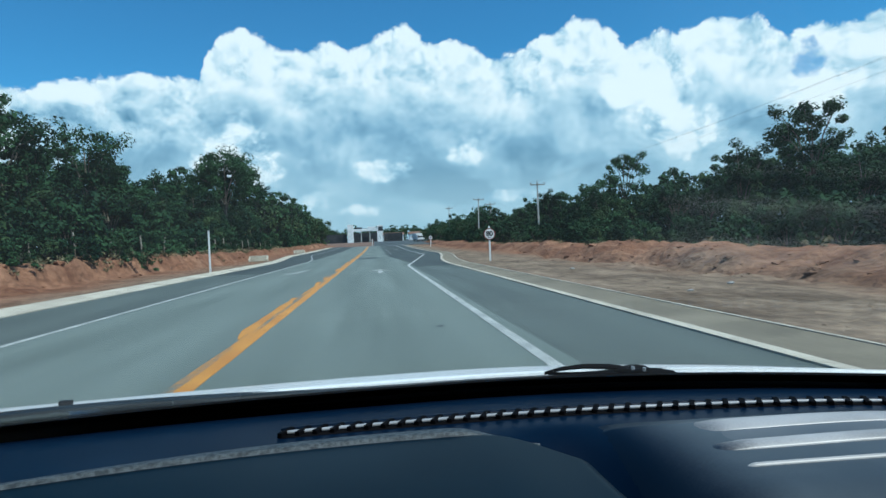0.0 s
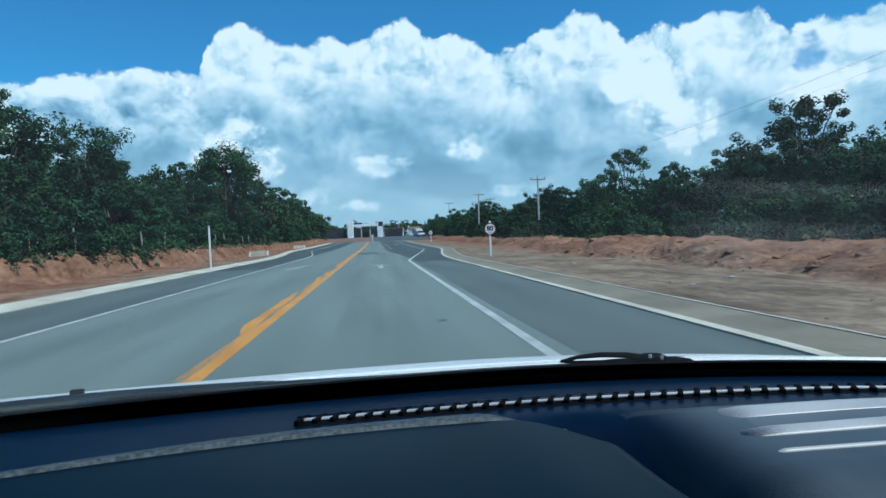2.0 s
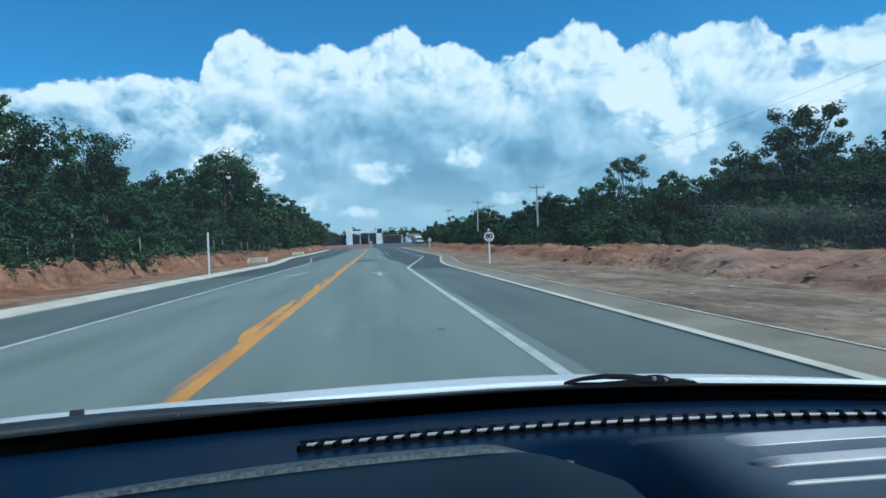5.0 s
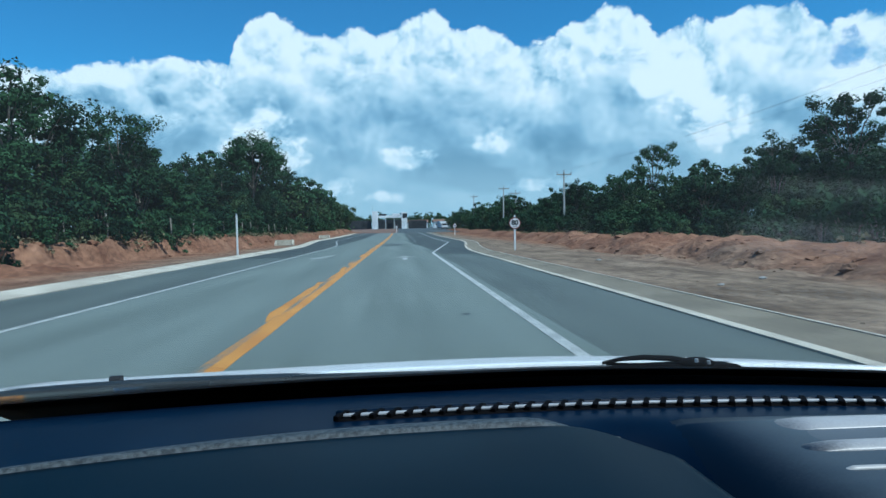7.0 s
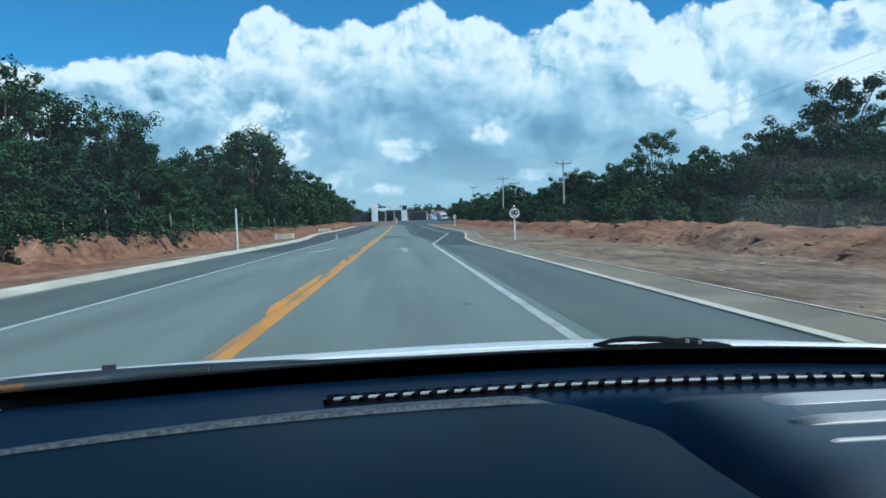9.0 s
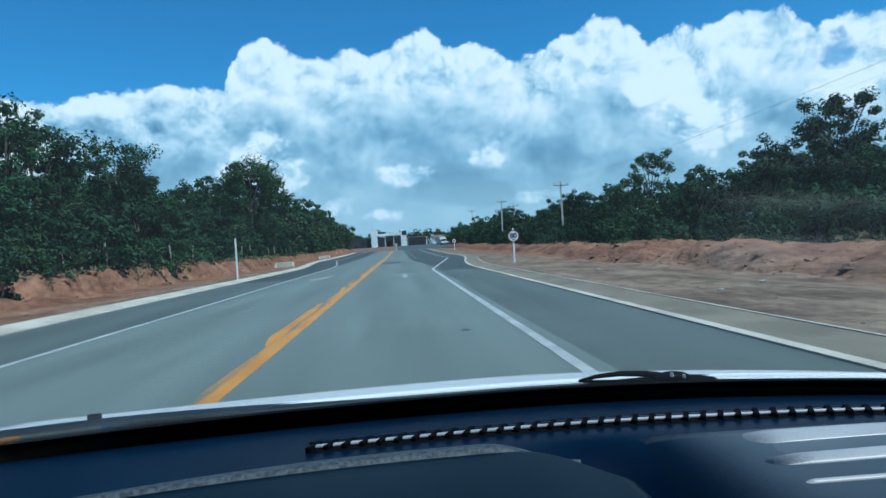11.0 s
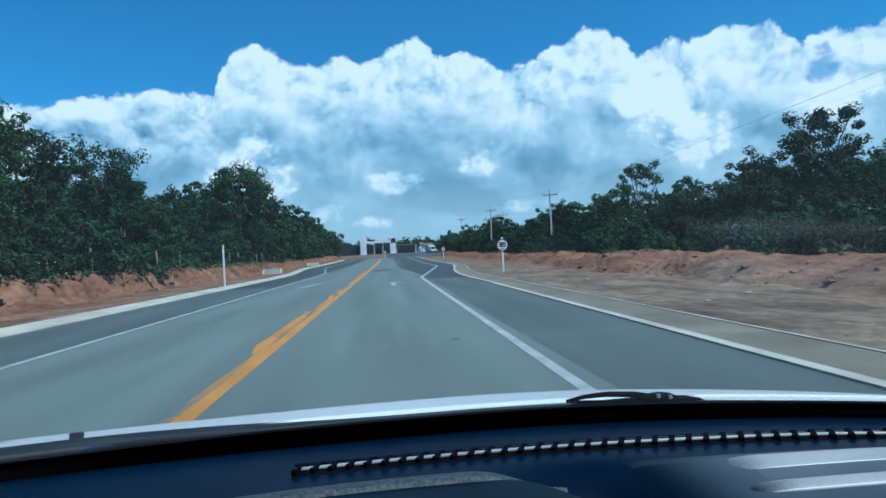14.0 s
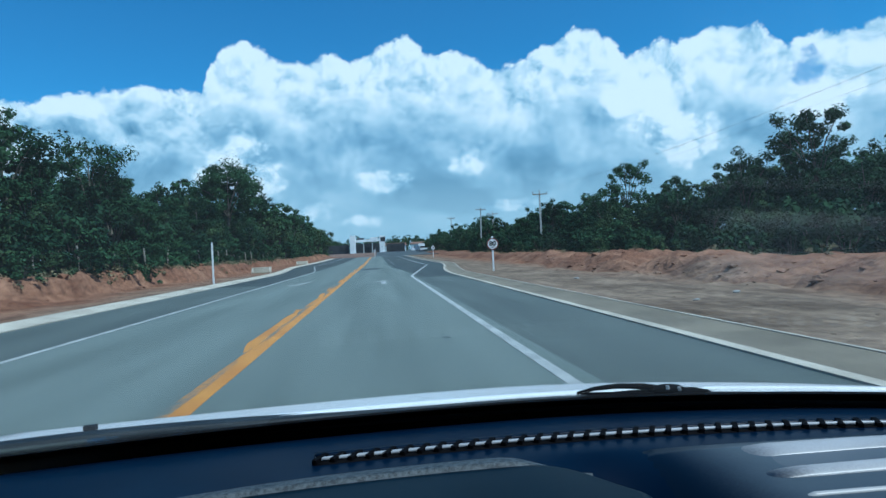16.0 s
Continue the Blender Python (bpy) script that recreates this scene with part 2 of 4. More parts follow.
M["leaf"] = material("broad leaves", (0.010, 0.029, 0.015), (0.035, 0.078, 0.033), 0.35, 0.6, 0.0, fine=3, fine_amount=0.3, island=0.10, per_object=0.35, spec=0.05)
M["leaf_olive"] = material("olive leaves", (0.016, 0.034, 0.015), (0.054, 0.090, 0.036), 0.35, 0.65, 0.0, fine=3, fine_amount=0.3, island=0.10, per_object=0.35, spec=0.05)
M["grass"] = material("dry grass", (0.075, 0.072, 0.035), (0.20, 0.165, 0.085), 0.6, 0.8, 0.0, island=0.5, per_object=0.2)
M["wood_post"] = material("grey fence wood", (0.18, 0.16, 0.13), (0.33, 0.30, 0.25), 4, 0.85, 0.4)
M["pole_concrete"] = material("pole concrete", (0.33, 0.33, 0.31), (0.48, 0.48, 0.45), 2, 0.85, 0.2)
M["cable"] = material("dark cable", (0.03, 0.03, 0.03), (0.06, 0.06, 0.06), 2, 0.6, 0)
M["ceramic"] = material("insulator ceramic", (0.14, 0.09, 0.06), (0.22, 0.15, 0.11), 5, 0.3, 0)
M["white_paint"] = material("white wall paint", (0.68, 0.69, 0.69), (0.82, 0.82, 0.80), 0.5, 0.7, 0.1, fine=14)
M["sign_white"] = material("sign white", (0.70, 0.71, 0.70), (0.80, 0.80, 0.79), 3, 0.45, 0.05)
M["sign_red"] = material("faded sign red", (0.14, 0.03, 0.03), (0.24, 0.06, 0.05), 4, 0.5, 0.05)
M["sign_black"] = material("sign black", (0.02, 0.02, 0.02), (0.04, 0.04, 0.04), 4, 0.5, 0.05)
M["galvanised"] = material("galvanised steel", (0.4, 0.41, 0.42), (0.55, 0.56, 0.57), 4, 0.45, 0.1, metal=0.6)
M["dark_metal"] = material("dark metal", (0.03, 0.03, 0.035), (0.07, 0.07, 0.075), 3, 0.5, 0.1)
M["brown_earth"] = material("red laterite paving", (0.12, 0.07, 0.05), (0.22, 0.13, 0.09), 0.2, 0.9, 0.3, fine=5, coords="World")
M["dash"] = material("dark blue-black soft plastic", (0.0008, 0.0045, 0.0140), (0.0017, 0.0072, 0.0190), 8, 0.36, 0.08, fine=900, fine_amount=0.3, spec=0.075, bump_dist=0.0004)
M["binnacle"] = material("grained black dash hood", (0.0012, 0.0064, 0.0125), (0.0028, 0.0098, 0.0175), 6, 0.38, 0.10, fine=1200, fine_amount=0.3, spec=0.055, bump_dist=0.0004)
# catch-light on the hood's front edge, put into a lighter grey
M["dash_trim"] = material("grained grey edge lightened for its catch-light", (0.008, 0.015, 0.021), (0.062, 0.078, 0.088), 190, 0.65, 0.4, fine=700, fine_amount=0.5, bump_dist=0.0008)
M["black_plastic"] = material("black plastic", (0.008, 0.008, 0.009), (0.016, 0.016, 0.018), 12, 0.6, 0.1, fine=500, bump_dist=0.0006)
M["frit"] = material("black glass edge", (0.0015, 0.0015, 0.002), (0.003, 0.003, 0.004), 5, 0.8, 0, spec=0.05)
M["cowl"] = material("dark cowl plastic", (0.009, 0.013, 0.016), (0.018, 0.024, 0.028), 10, 0.6, 0.2, fine=300, bump_dist=0.001)
# pale tone for highlights on the pad line and the wiper blade
M["silver"] = material("pale plastic for painted highlights", (0.25, 0.26, 0.26), (0.34, 0.35, 0.35), 5, 0.42, 0.05, fine=400, spec=0.4, bump_dist=0.0003)
# sky reflection on the dark ridges, put into the colour as silver
M["ridge_sheen"] = material("dark plastic with painted silver sheen fading at its end", (0.20, 0.21, 0.215), (0.36, 0.37, 0.375), 5, 0.40, 0.05, fine=400, spec=0.4, bump_dist=0.0003)


def fade_light(m, x0, x1):
    """Fade painted-in light into dark plastic, through speckles, between two places across the car."""
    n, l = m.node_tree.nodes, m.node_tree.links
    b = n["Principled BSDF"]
    lit_col = b.inputs["Base Color"].links[0].from_socket
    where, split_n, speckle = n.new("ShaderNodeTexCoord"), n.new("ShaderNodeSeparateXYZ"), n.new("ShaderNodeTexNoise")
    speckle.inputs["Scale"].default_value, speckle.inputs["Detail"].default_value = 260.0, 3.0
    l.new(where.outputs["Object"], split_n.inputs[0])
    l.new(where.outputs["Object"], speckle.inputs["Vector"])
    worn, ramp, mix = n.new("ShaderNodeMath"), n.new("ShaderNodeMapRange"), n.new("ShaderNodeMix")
    # position with speckle, for the soft end of the sheen
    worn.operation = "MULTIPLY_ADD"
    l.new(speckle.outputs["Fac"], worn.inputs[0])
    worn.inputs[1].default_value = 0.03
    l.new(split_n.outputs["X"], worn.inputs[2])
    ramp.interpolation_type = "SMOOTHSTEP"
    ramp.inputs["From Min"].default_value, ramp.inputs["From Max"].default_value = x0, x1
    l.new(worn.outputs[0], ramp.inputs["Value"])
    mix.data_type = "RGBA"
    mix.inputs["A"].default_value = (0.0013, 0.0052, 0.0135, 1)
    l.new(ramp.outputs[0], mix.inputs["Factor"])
    l.new(lit_col, mix.inputs["B"])
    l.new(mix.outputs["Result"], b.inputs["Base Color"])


# reflection in the groove and shading of the pad, put into the colours
M["groove_sheen"] = material("dark plastic with painted grey sheen fading at its end", (0.07, 0.085, 0.098), (0.10, 0.115, 0.128), 6, 0.45, 0.1, fine=700, spec=0.3, bump_dist=0.0003)
M["panel_shading"] = material("padded plastic with shading painted in at its end", (0.040, 0.054, 0.068), (0.060, 0.078, 0.094), 7, 0.40, 0.10, fine=900, fine_amount=0.3, spec=0.12, bump_dist=0.0004)
fade_light(M["ridge_sheen"], 0.450, 0.525)
fade_light(M["groove_sheen"], 0.435, 0.51)
fade_light(M["panel_shading"], 0.375, 0.50)
M["vent_grey"] = material("satin grey plastic", (0.20, 0.22, 0.24), (0.28, 0.30, 0.32), 5, 0.4, 0.05, fine=400, bump_dist=0.0003)
M["car_white"] = material("white car paint", (0.74, 0.75, 0.76), (0.80, 0.81, 0.82), 1.5, 0.25, 0.0, spec=0.6)
M["rubber"] = material("tyre rubber", (0.015, 0.015, 0.015), (0.03, 0.03, 0.03), 8, 0.8, 0.2)
M["steel_rim"] = material("wheel rim", (0.4, 0.4, 0.42), (0.5, 0.5, 0.52), 3, 0.35, 0.05, metal=0.8)
M["truck_box"] = material("dull white truck box", (0.5, 0.51, 0.52), (0.68, 0.68, 0.68), 0.8, 0.6, 0.1)
M["far_wall"] = material("dark open hall", (0.015, 0.017, 0.02), (0.035, 0.037, 0.04), 0.5, 0.8, 0.1)
M["litter"] = material("pale litter", (0.22, 0.21, 0.19), (0.36, 0.35, 0.33), 6, 0.8, 0.1)


def glass_material(name, gloss, strength, see_through):
    m = bpy.data.materials.new(name)
    m.use_nodes = True
    n, l = m.node_tree.nodes, m.node_tree.links
    n.clear()
    out, mix = n.new("ShaderNodeOutputMaterial"), n.new("ShaderNodeMixShader")
    clear_part, gloss_part = n.new("ShaderNodeBsdfTransparent"), n.new("ShaderNodeBsdfGlossy")
    clear_part.inputs["Color"].default_value = (*see_through, 1)
    gloss_part.inputs["Roughness"].default_value = gloss
    facing = n.new("ShaderNodeLayerWeight")   # 1 - cosine, raised to the fifth power
    facing.inputs["Blend"].default_value = 0.5
    power = n.new("ShaderNodeMath")
    power.operation = "POWER"
    power.inputs[1].default_value = 5.0
    l.new(facing.outputs["Facing"], power.inputs[0])
    fac = n.new("ShaderNodeMath")
    fac.operation = "MULTIPLY_ADD"
    l.new(power.outputs[0], fac.inputs[0])
    fac.inputs[1].default_value, fac.inputs[2].default_value = 0.96 * strength, 0.04 * strength
    l.new(fac.outputs[0], mix.inputs[0])
    l.new(clear_part.outputs[0], mix.inputs[1])
    l.new(gloss_part.outputs[0], mix.inputs[2])
    # a film of dust on the pane, added as haze to lift the darks
    dust_haze, film = n.new("ShaderNodeBsdfTranslucent"), n.new("ShaderNodeMixShader")
    dust_haze.inputs["Color"].default_value = (0.55, 0.56, 0.55, 1)
    haze_mottle = n.new("ShaderNodeTexNoise")
    haze_mottle.inputs["Scale"].default_value, haze_mottle.inputs["Detail"].default_value = 6.0, 6.0
    much = n.new("ShaderNodeMath")
    much.operation = "MULTIPLY"
    much.inputs[1].default_value = 0.020
    l.new(haze_mottle.outputs["Fac"], much.inputs[0])
    l.new(much.outputs[0], film.inputs[0])
    l.new(mix.outputs[0], film.inputs[1])
    l.new(dust_haze.outputs[0], film.inputs[2])
    l.new(film.outputs[0], out.inputs[0])
    return m


M["glass"] = glass_material("windscreen glass", 0.03, 0.40, (0.95, 0.98, 0.98))
# for unseen panes that cut the light from the sides and back
M["glass_dark"] = glass_material("dark glass added to dim the cabin", 0.03, 1.0, (0.16, 0.19, 0.20))


def ground_material():
    """Red laterite and dust beside the road, dark litter and grass under the trees, with ragged borders."""
    m = bpy.data.materials.new("verge soil")
    m.use_nodes = True
    n, l = m.node_tree.nodes, m.node_tree.links
    b = n["Principled BSDF"]
    b.inputs["Roughness"].default_value = 0.95
    b.inputs["Specular IOR Level"].default_value = 0.15
    geo = n.new("ShaderNodeNewGeometry")

    def noise_at(scale, detail=6.0, stretch_y=1.0):
        mp = n.new("ShaderNodeMapping")
        mp.inputs["Scale"].default_value = (1, stretch_y, 1)
        l.new(geo.outputs["Position"], mp.inputs["Vector"])
        t = n.new("ShaderNodeTexNoise")
        t.inputs["Scale"].default_value, t.inputs["Detail"].default_value = scale, detail
        l.new(mp.outputs[0], t.inputs["Vector"])
        return t

    def ramp(source, p0, c0, p1, c1):
        r = n.new("ShaderNodeValToRGB")
        r.color_ramp.elements[0].position, r.color_ramp.elements[0].color = p0, (*c0, 1)
        r.color_ramp.elements[1].position, r.color_ramp.elements[1].color = p1, (*c1, 1)
        l.new(source, r.inputs[0])
        return r

    def blend(fac, a, c):
        x = n.new("ShaderNodeMix")
        x.data_type = "RGBA"
        l.new(fac, x.inputs["Factor"])
        l.new(a, x.inputs["A"])
        l.new(c, x.inputs["B"])
        return x.outputs["Result"]

    red = ramp(noise_at(0.45, 7).outputs["Fac"], 0.32, (0.155, 0.066, 0.037), 0.68, (0.325, 0.172, 0.106))
    dust = ramp(noise_at(0.75, 7, 0.45).outputs["Fac"], 0.35, (0.138, 0.098, 0.068), 0.65, (0.300, 0.222, 0.160))
    litter = ramp(noise_at(0.8, 7).outputs["Fac"], 0.35, (0.035, 0.035, 0.018), 0.7, (0.13, 0.105, 0.05))
    split_n = n.new("ShaderNodeSeparateXYZ")
    l.new(geo.outputs["Position"], split_n.inputs[0])
    away = n.new("ShaderNodeMath")
    away.operation = "ABSOLUTE"
    centre = n.new("ShaderNodeMath")
    centre.operation = "SUBTRACT"
    centre.inputs[1].default_value = 1.0
    l.new(split_n.outputs["X"], centre.inputs[0])
    l.new(centre.outputs[0], away.inputs[0])
    wob = n.new("ShaderNodeMath")
    wob.operation = "MULTIPLY_ADD"
    wob.inputs[1].default_value = 7.0
    l.new(noise_at(0.16, 5).outputs["Fac"], wob.inputs[0])
    l.new(away.outputs[0], wob.inputs[2])

    def step(lo, hi):
        r = n.new("ShaderNodeMapRange")
        r.interpolation_type = "SMOOTHSTEP"
        r.inputs["From Min"].default_value, r.inputs["From Max"].default_value = lo, hi
        l.new(wob.outputs[0], r.inputs["Value"])
        return r.outputs[0]

    wob_side = n.new("ShaderNodeMath")   # the graded strip is broader on the right
    wob_side.operation = "MULTIPLY_ADD"
    wob_side.inputs[1].default_value = -0.10
    l.new(split_n.outputs["X"], wob_side.inputs[0])
    l.new(wob.outputs[0], wob_side.inputs[2])
    wob = wob_side
    col = blend(step(11.5, 17.0), dust.outputs[0], red.outputs[0])
    col = blend(step(19.5, 23.0), col, litter.outputs[0])
    mottle = ramp(noise_at(4.0, 8, 0.6).outputs["Fac"], 0.36, (0.60, 0.57, 0.55), 0.62, (1.12, 1.1, 1.06))
    times = n.new("ShaderNodeMix")
    times.data_type, times.blend_type = "RGBA", "MULTIPLY"
    times.inputs["Factor"].default_value = 0.8
    l.new(col, times.inputs["A"])
    l.new(mottle.outputs[0], times.inputs["B"])
    col = times.outputs["Result"]
    l.new(col, b.inputs["Base Color"])
    bp = n.new("ShaderNodeBump")
    bp.inputs["Strength"].default_value, bp.inputs["Distance"].default_value = 0.9, 0.22
    l.new(noise_at(3.0, 8).outputs["Fac"], bp.inputs["Height"])
    l.new(bp.outputs[0], b.inputs["Normal"])
    return m


M["ground"] = ground_material()


# ---- mesh helpers ----
def link_mesh(name, bm, mat, smooth=False):
    me = bpy.data.meshes.new(name)
    bm.to_mesh(me)
    bm.free()
    me.materials.append(M[mat])
    if smooth:
        me.polygons.foreach_set("use_smooth", [True] * len(me.polygons))
    return me


def part(name, bm, mat, parent, label="", smooth=False):
    ob = new(name, link_mesh(name, bm, mat, smooth) if isinstance(bm, bmesh.types.BMesh) else bm)
    ob.parent = parent
    if label:
        ob["label"] = label
    return ob


def thing(name, label, category, m=None, group="", kind=""):
    ob = new(name)
    ob.empty_display_size = 0.2
    if m is not None:
        ob.matrix_basis = m
    return tagged(ob, label, category, group, kind)


def solid(name, bm, mat, label, category, kind="", group="", smooth=False, m=None):
    ob = new(name, link_mesh(name, bm, mat, smooth))
    if m is not None:
        ob.matrix_basis = m
    return tagged(ob, label, category, group, kind)


def add_box(bm, x0, x1, y0, y1, z0, z1, bevel=0.0):
    r = bmesh.ops.create_cube(bm, size=1)
    vs = r["verts"]
    bmesh.ops.scale(bm, vec=(x1 - x0, y1 - y0, z1 - z0), verts=vs)
    bmesh.ops.translate(bm, vec=((x0 + x1) / 2, (y0 + y1) / 2, (z0 + z1) / 2), verts=vs)
    if bevel:
        es = list({e for v in vs for e in v.link_edges})
        bmesh.ops.bevel(bm, geom=es, offset=bevel, segments=2, affect="EDGES", profile=0.6)
    return bm


def box(x0, x1, y0, y1, z0, z1, bevel=0.0):
    return add_box(bmesh.new(), x0, x1, y0, y1, z0, z1, bevel)


def add_tube(bm, pts, radii, sides=8, caps=True):
    rings = []
    for i, p in enumerate(pts):
        a, b = pts[max(i - 1, 0)], pts[min(i + 1, len(pts) - 1)]
        q = (Vector(b) - Vector(a)).to_track_quat("Z", "Y")
        rings.append([bm.verts.new(Vector(p) + q @ Vector((math.cos(k * math.tau / sides) * radii[i], math.sin(k * math.tau / sides) * radii[i], 0)))
                      for k in range(sides)])
    for r0, r1 in zip(rings, rings[1:]):
        for k in range(sides):
            bm.faces.new((r0[k], r0[(k + 1) % sides], r1[(k + 1) % sides], r1[k]))
    if caps:
        bm.faces.new(rings[0][::-1])
        bm.faces.new(rings[-1])
    return bm


def sheet(f, us, vs, thick=None):
    """A surface f(u, v); with thick it gets an underside that much lower."""
    bm = bmesh.new()
    top = [[bm.verts.new(f(u, v)) for u in us] for v in vs]
    for r0, r1 in zip(top, top[1:]):
        for k in range(len(us) - 1):
            bm.faces.new((r0[k], r0[k + 1], r1[k + 1], r1[k]))
    if thick:
        low_rows = [[bm.verts.new(v.co + Vector(thick)) for v in row] for row in top]
        for r0, r1 in zip(low_rows, low_rows[1:]):
            for k in range(len(us) - 1):
                bm.faces.new((r0[k], r1[k], r1[k + 1], r0[k + 1]))
        for a, b in ((top[0], low_rows[0]), (top[-1], low_rows[-1]), ([r[0] for r in top], [r[0] for r in low_rows]), ([r[-1] for r in top], [r[-1] for r in low_rows])):
            for k in range(len(a) - 1):
                bm.faces.new((a[k], a[k + 1], b[k + 1], b[k]))
        bmesh.ops.recalc_face_normals(bm, faces=bm.faces)
    return bm


def span(a, b, n):
    return [a + (b - a) * i / n for i in range(n + 1)]


def ease(x, a, b):
    t = min(max((x - a) / (b - a), 0), 1)
    return t * t * (3 - 2 * t)


# ---- ground and road ----
def widen(y):
    """How far the right side spreads where the extra lane begins."""
    return 3.0 * ease(y, 31, 66)


def widen_left(y):
    return 2.7 * ease(y, 44, 84)


GUT_R, KERB_L = 5.75, -6.25


def grade(y):
    """The road climbs gently towards the junction."""
    return 0.0 if y < 55 else 0.0000808 * (y - 55) ** 2 if y < 120 else 0.3414 + 0.0105 * (min(y, 430) - 120)


def land(x, y):
    return ground_z(x, y) if abs(x) < 80 and -150 < y < 190 else grade(y)


def ground_z(x, y):
    return verge_z(x, y) + grade(y)


def verge_z(x, y):
    right_edge, left_edge = GUT_R + 1.2 + widen(y) * 0.9, KERB_L - 0.9 - widen_left(y)
    n1 = noise.noise(Vector((x * 0.35, y * 0.22, 3.1)))
    n2 = noise.noise(Vector((x * 1.1, y * 0.9, 7.7)))
    if left_edge < x < right_edge:
        return -0.12
    if x >= right_edge:
        d = x - right_edge
        bank_h = 1.45 - 0.75 * ease(y, -14, 8) + 0.45 * n1
        base = 5.2 + 1.7 * ease(y, -14, 8) + 1.6 * n1
        n3 = noise.noise(Vector((x * 0.8, y * 1.9, 5.3)))
        gully = abs(noise.noise(Vector((x * 0.12, y * 0.55, 2.2))))
        z = -0.03 + 0.05 * n2 * ease(d, 0.3, 2) - 0.10 * ease(d, 2.5, 4.5) + 0.07 * noise.noise(Vector((x * 1.6, y * 0.10, 8.8))) * ease(d, 1, 2.5)
        z -= 0.30 * math.exp(-((d - base + 0.5) / 0.45) ** 2)   # a washed-out ditch at the foot of the bank
        face = ease(d, base, base + 1.3 + 1.2 * gully)
        z += bank_h * face * (0.72 + 0.5 * gully) - 0.45 * ease(d, base + 3, base + 9)
        return z + (0.14 * n2 + 0.26 * n3) * ease(d, 4, 7)
    d = left_edge - x
    bank_h = 1.0 + 0.3 * n1
    base = 3.9 + 1.3 * n1 + 0.5 * n2
    z = 0.02 + 0.05 * n2 * ease(d, 0.3, 2)
    z += bank_h * ease(d, base, base + 0.8) - 0.2 * ease(d, base + 3, base + 9)
    n3 = noise.noise(Vector((x * 0.8, y * 2.1, 1.3)))
    return z + (0.16 * n2 + 0.22 * n3) * ease(d, 3, 5)


g_xs = [-2400, -1200, -500, -200, -90] + span(-55, -24, 12) + span(-23.4, -16.2, 16) + span(-16.0, -6.6, 52) + [-5, 0, 5] + span(6.2, 25, 44) + span(26, 60, 14) + [110, 220, 500, 1200, 2400]
g_ys = [-2400, -1000, -400, -180] + span(-90, -10, 60) + span(-9.3, 70, 130) + span(71.5, 180, 70) + [200, 240, 300, 420, 430, 700, 1200, 2600]
ground = solid("ground", sheet(lambda u, v: (u, v, land(u, v) - (0.12 if abs(u) < 12 and not -150 < v < 190 else 0.0)), g_xs, g_ys), "ground",
               "red laterite verge and cut banks with leaf litter under trees", "ground", "structure", smooth=True)

road_ys = span(-100, 30, 26) + span(31, 90, 40) + span(92, 150, 20)
LANE_L, LANE_R = -3.62, 3.5


def ragged(y, seed):
    return 0.16 * noise.noise(Vector((y * 0.21, seed, 0))) + 0.07 * noise.noise(Vector((y * 1.3, seed, 4)))


def strip_mesh(x0, x1, ys, z, depth=0.1):
    return sheet(lambda u, v: ((1 - u) * x0(v) + u * x1(v), v, z + grade(v)), span(0, 1, 2), ys, (0, 0, -depth))


def right_edge_old(y):
    return 3.75 - 0.9 * ease(y, 34, 60) + ragged(y, 2) * (1 + 2 * ease(y, 34, 60))


road = solid("road", strip_mesh(lambda y: -3.7 - ragged(y, 1) + 0.25 * ease(y, 60, 120), right_edge_old, road_ys, 0.0),
             "asphalt_old", "two-lane highway of worn light grey asphalt", "road", "structure")
shoulder_l = solid("road_shoulder_left", strip_mesh(lambda y: KERB_L - widen_left(y), lambda y: -3.4 , road_ys, -0.006), "asphalt_new",
                   "dark asphalt shoulder widening into an extra lane", "road shoulder", "structure")
shoulder_r = solid("road_shoulder_right", strip_mesh(lambda y: 2.0, lambda y: GUT_R + widen(y) * 0.9, road_ys, -0.006), "asphalt_new",
                   "dark asphalt shoulder widening into an extra lane", "road shoulder", "structure")
far_ys = [y for y in road_ys if y > 29.5]
part("fresh_asphalt", strip_mesh(lambda y: right_edge_old(y), lambda y: GUT_R + widen(y) * 0.9 - 0.03, far_ys, -0.001, 0.004), "asphalt_dark", shoulder_r, "newer near-black asphalt")
part("fresh_asphalt", strip_mesh(lambda y: KERB_L - widen_left(y) + 0.03, lambda y: -3.75 - ragged(y, 1), [y for y in road_ys if y > 26], -0.001, 0.004), "asphalt_dark", shoulder_l, "newer near-black asphalt")
apron = solid("junction", sheet(lambda u, v: (u, v, grade(v) + 0.004), [-60, -20, -6, 4, 14, 30, 60], [149.9, 180, 220, 260, 300, 420], (0, 0, -0.3)), "asphalt_patch",
              "broad asphalt junction in front of the gateway", "road", "structure")
part("paving", sheet(lambda u, v: (u, v, grade(v) + 0.012), [-26, -10, 0, 1.2], [152, 180, 220, 260, 284], (0, 0, -0.004)), "brown_earth", apron, "red-brown paved forecourt")
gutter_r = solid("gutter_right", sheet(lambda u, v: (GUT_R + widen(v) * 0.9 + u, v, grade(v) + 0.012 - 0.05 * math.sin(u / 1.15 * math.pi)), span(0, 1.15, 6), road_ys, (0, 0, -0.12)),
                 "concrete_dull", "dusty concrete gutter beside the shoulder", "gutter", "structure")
part("gutter_lip", strip_mesh(lambda y: GUT_R + widen(y) * 0.9 - 0.02, lambda y: GUT_R + widen(y) * 0.9 + 0.15 + 0.5 * ragged(y, 9), road_ys, 0.018, 0.03), "concrete", gutter_r, "pale concrete lip")
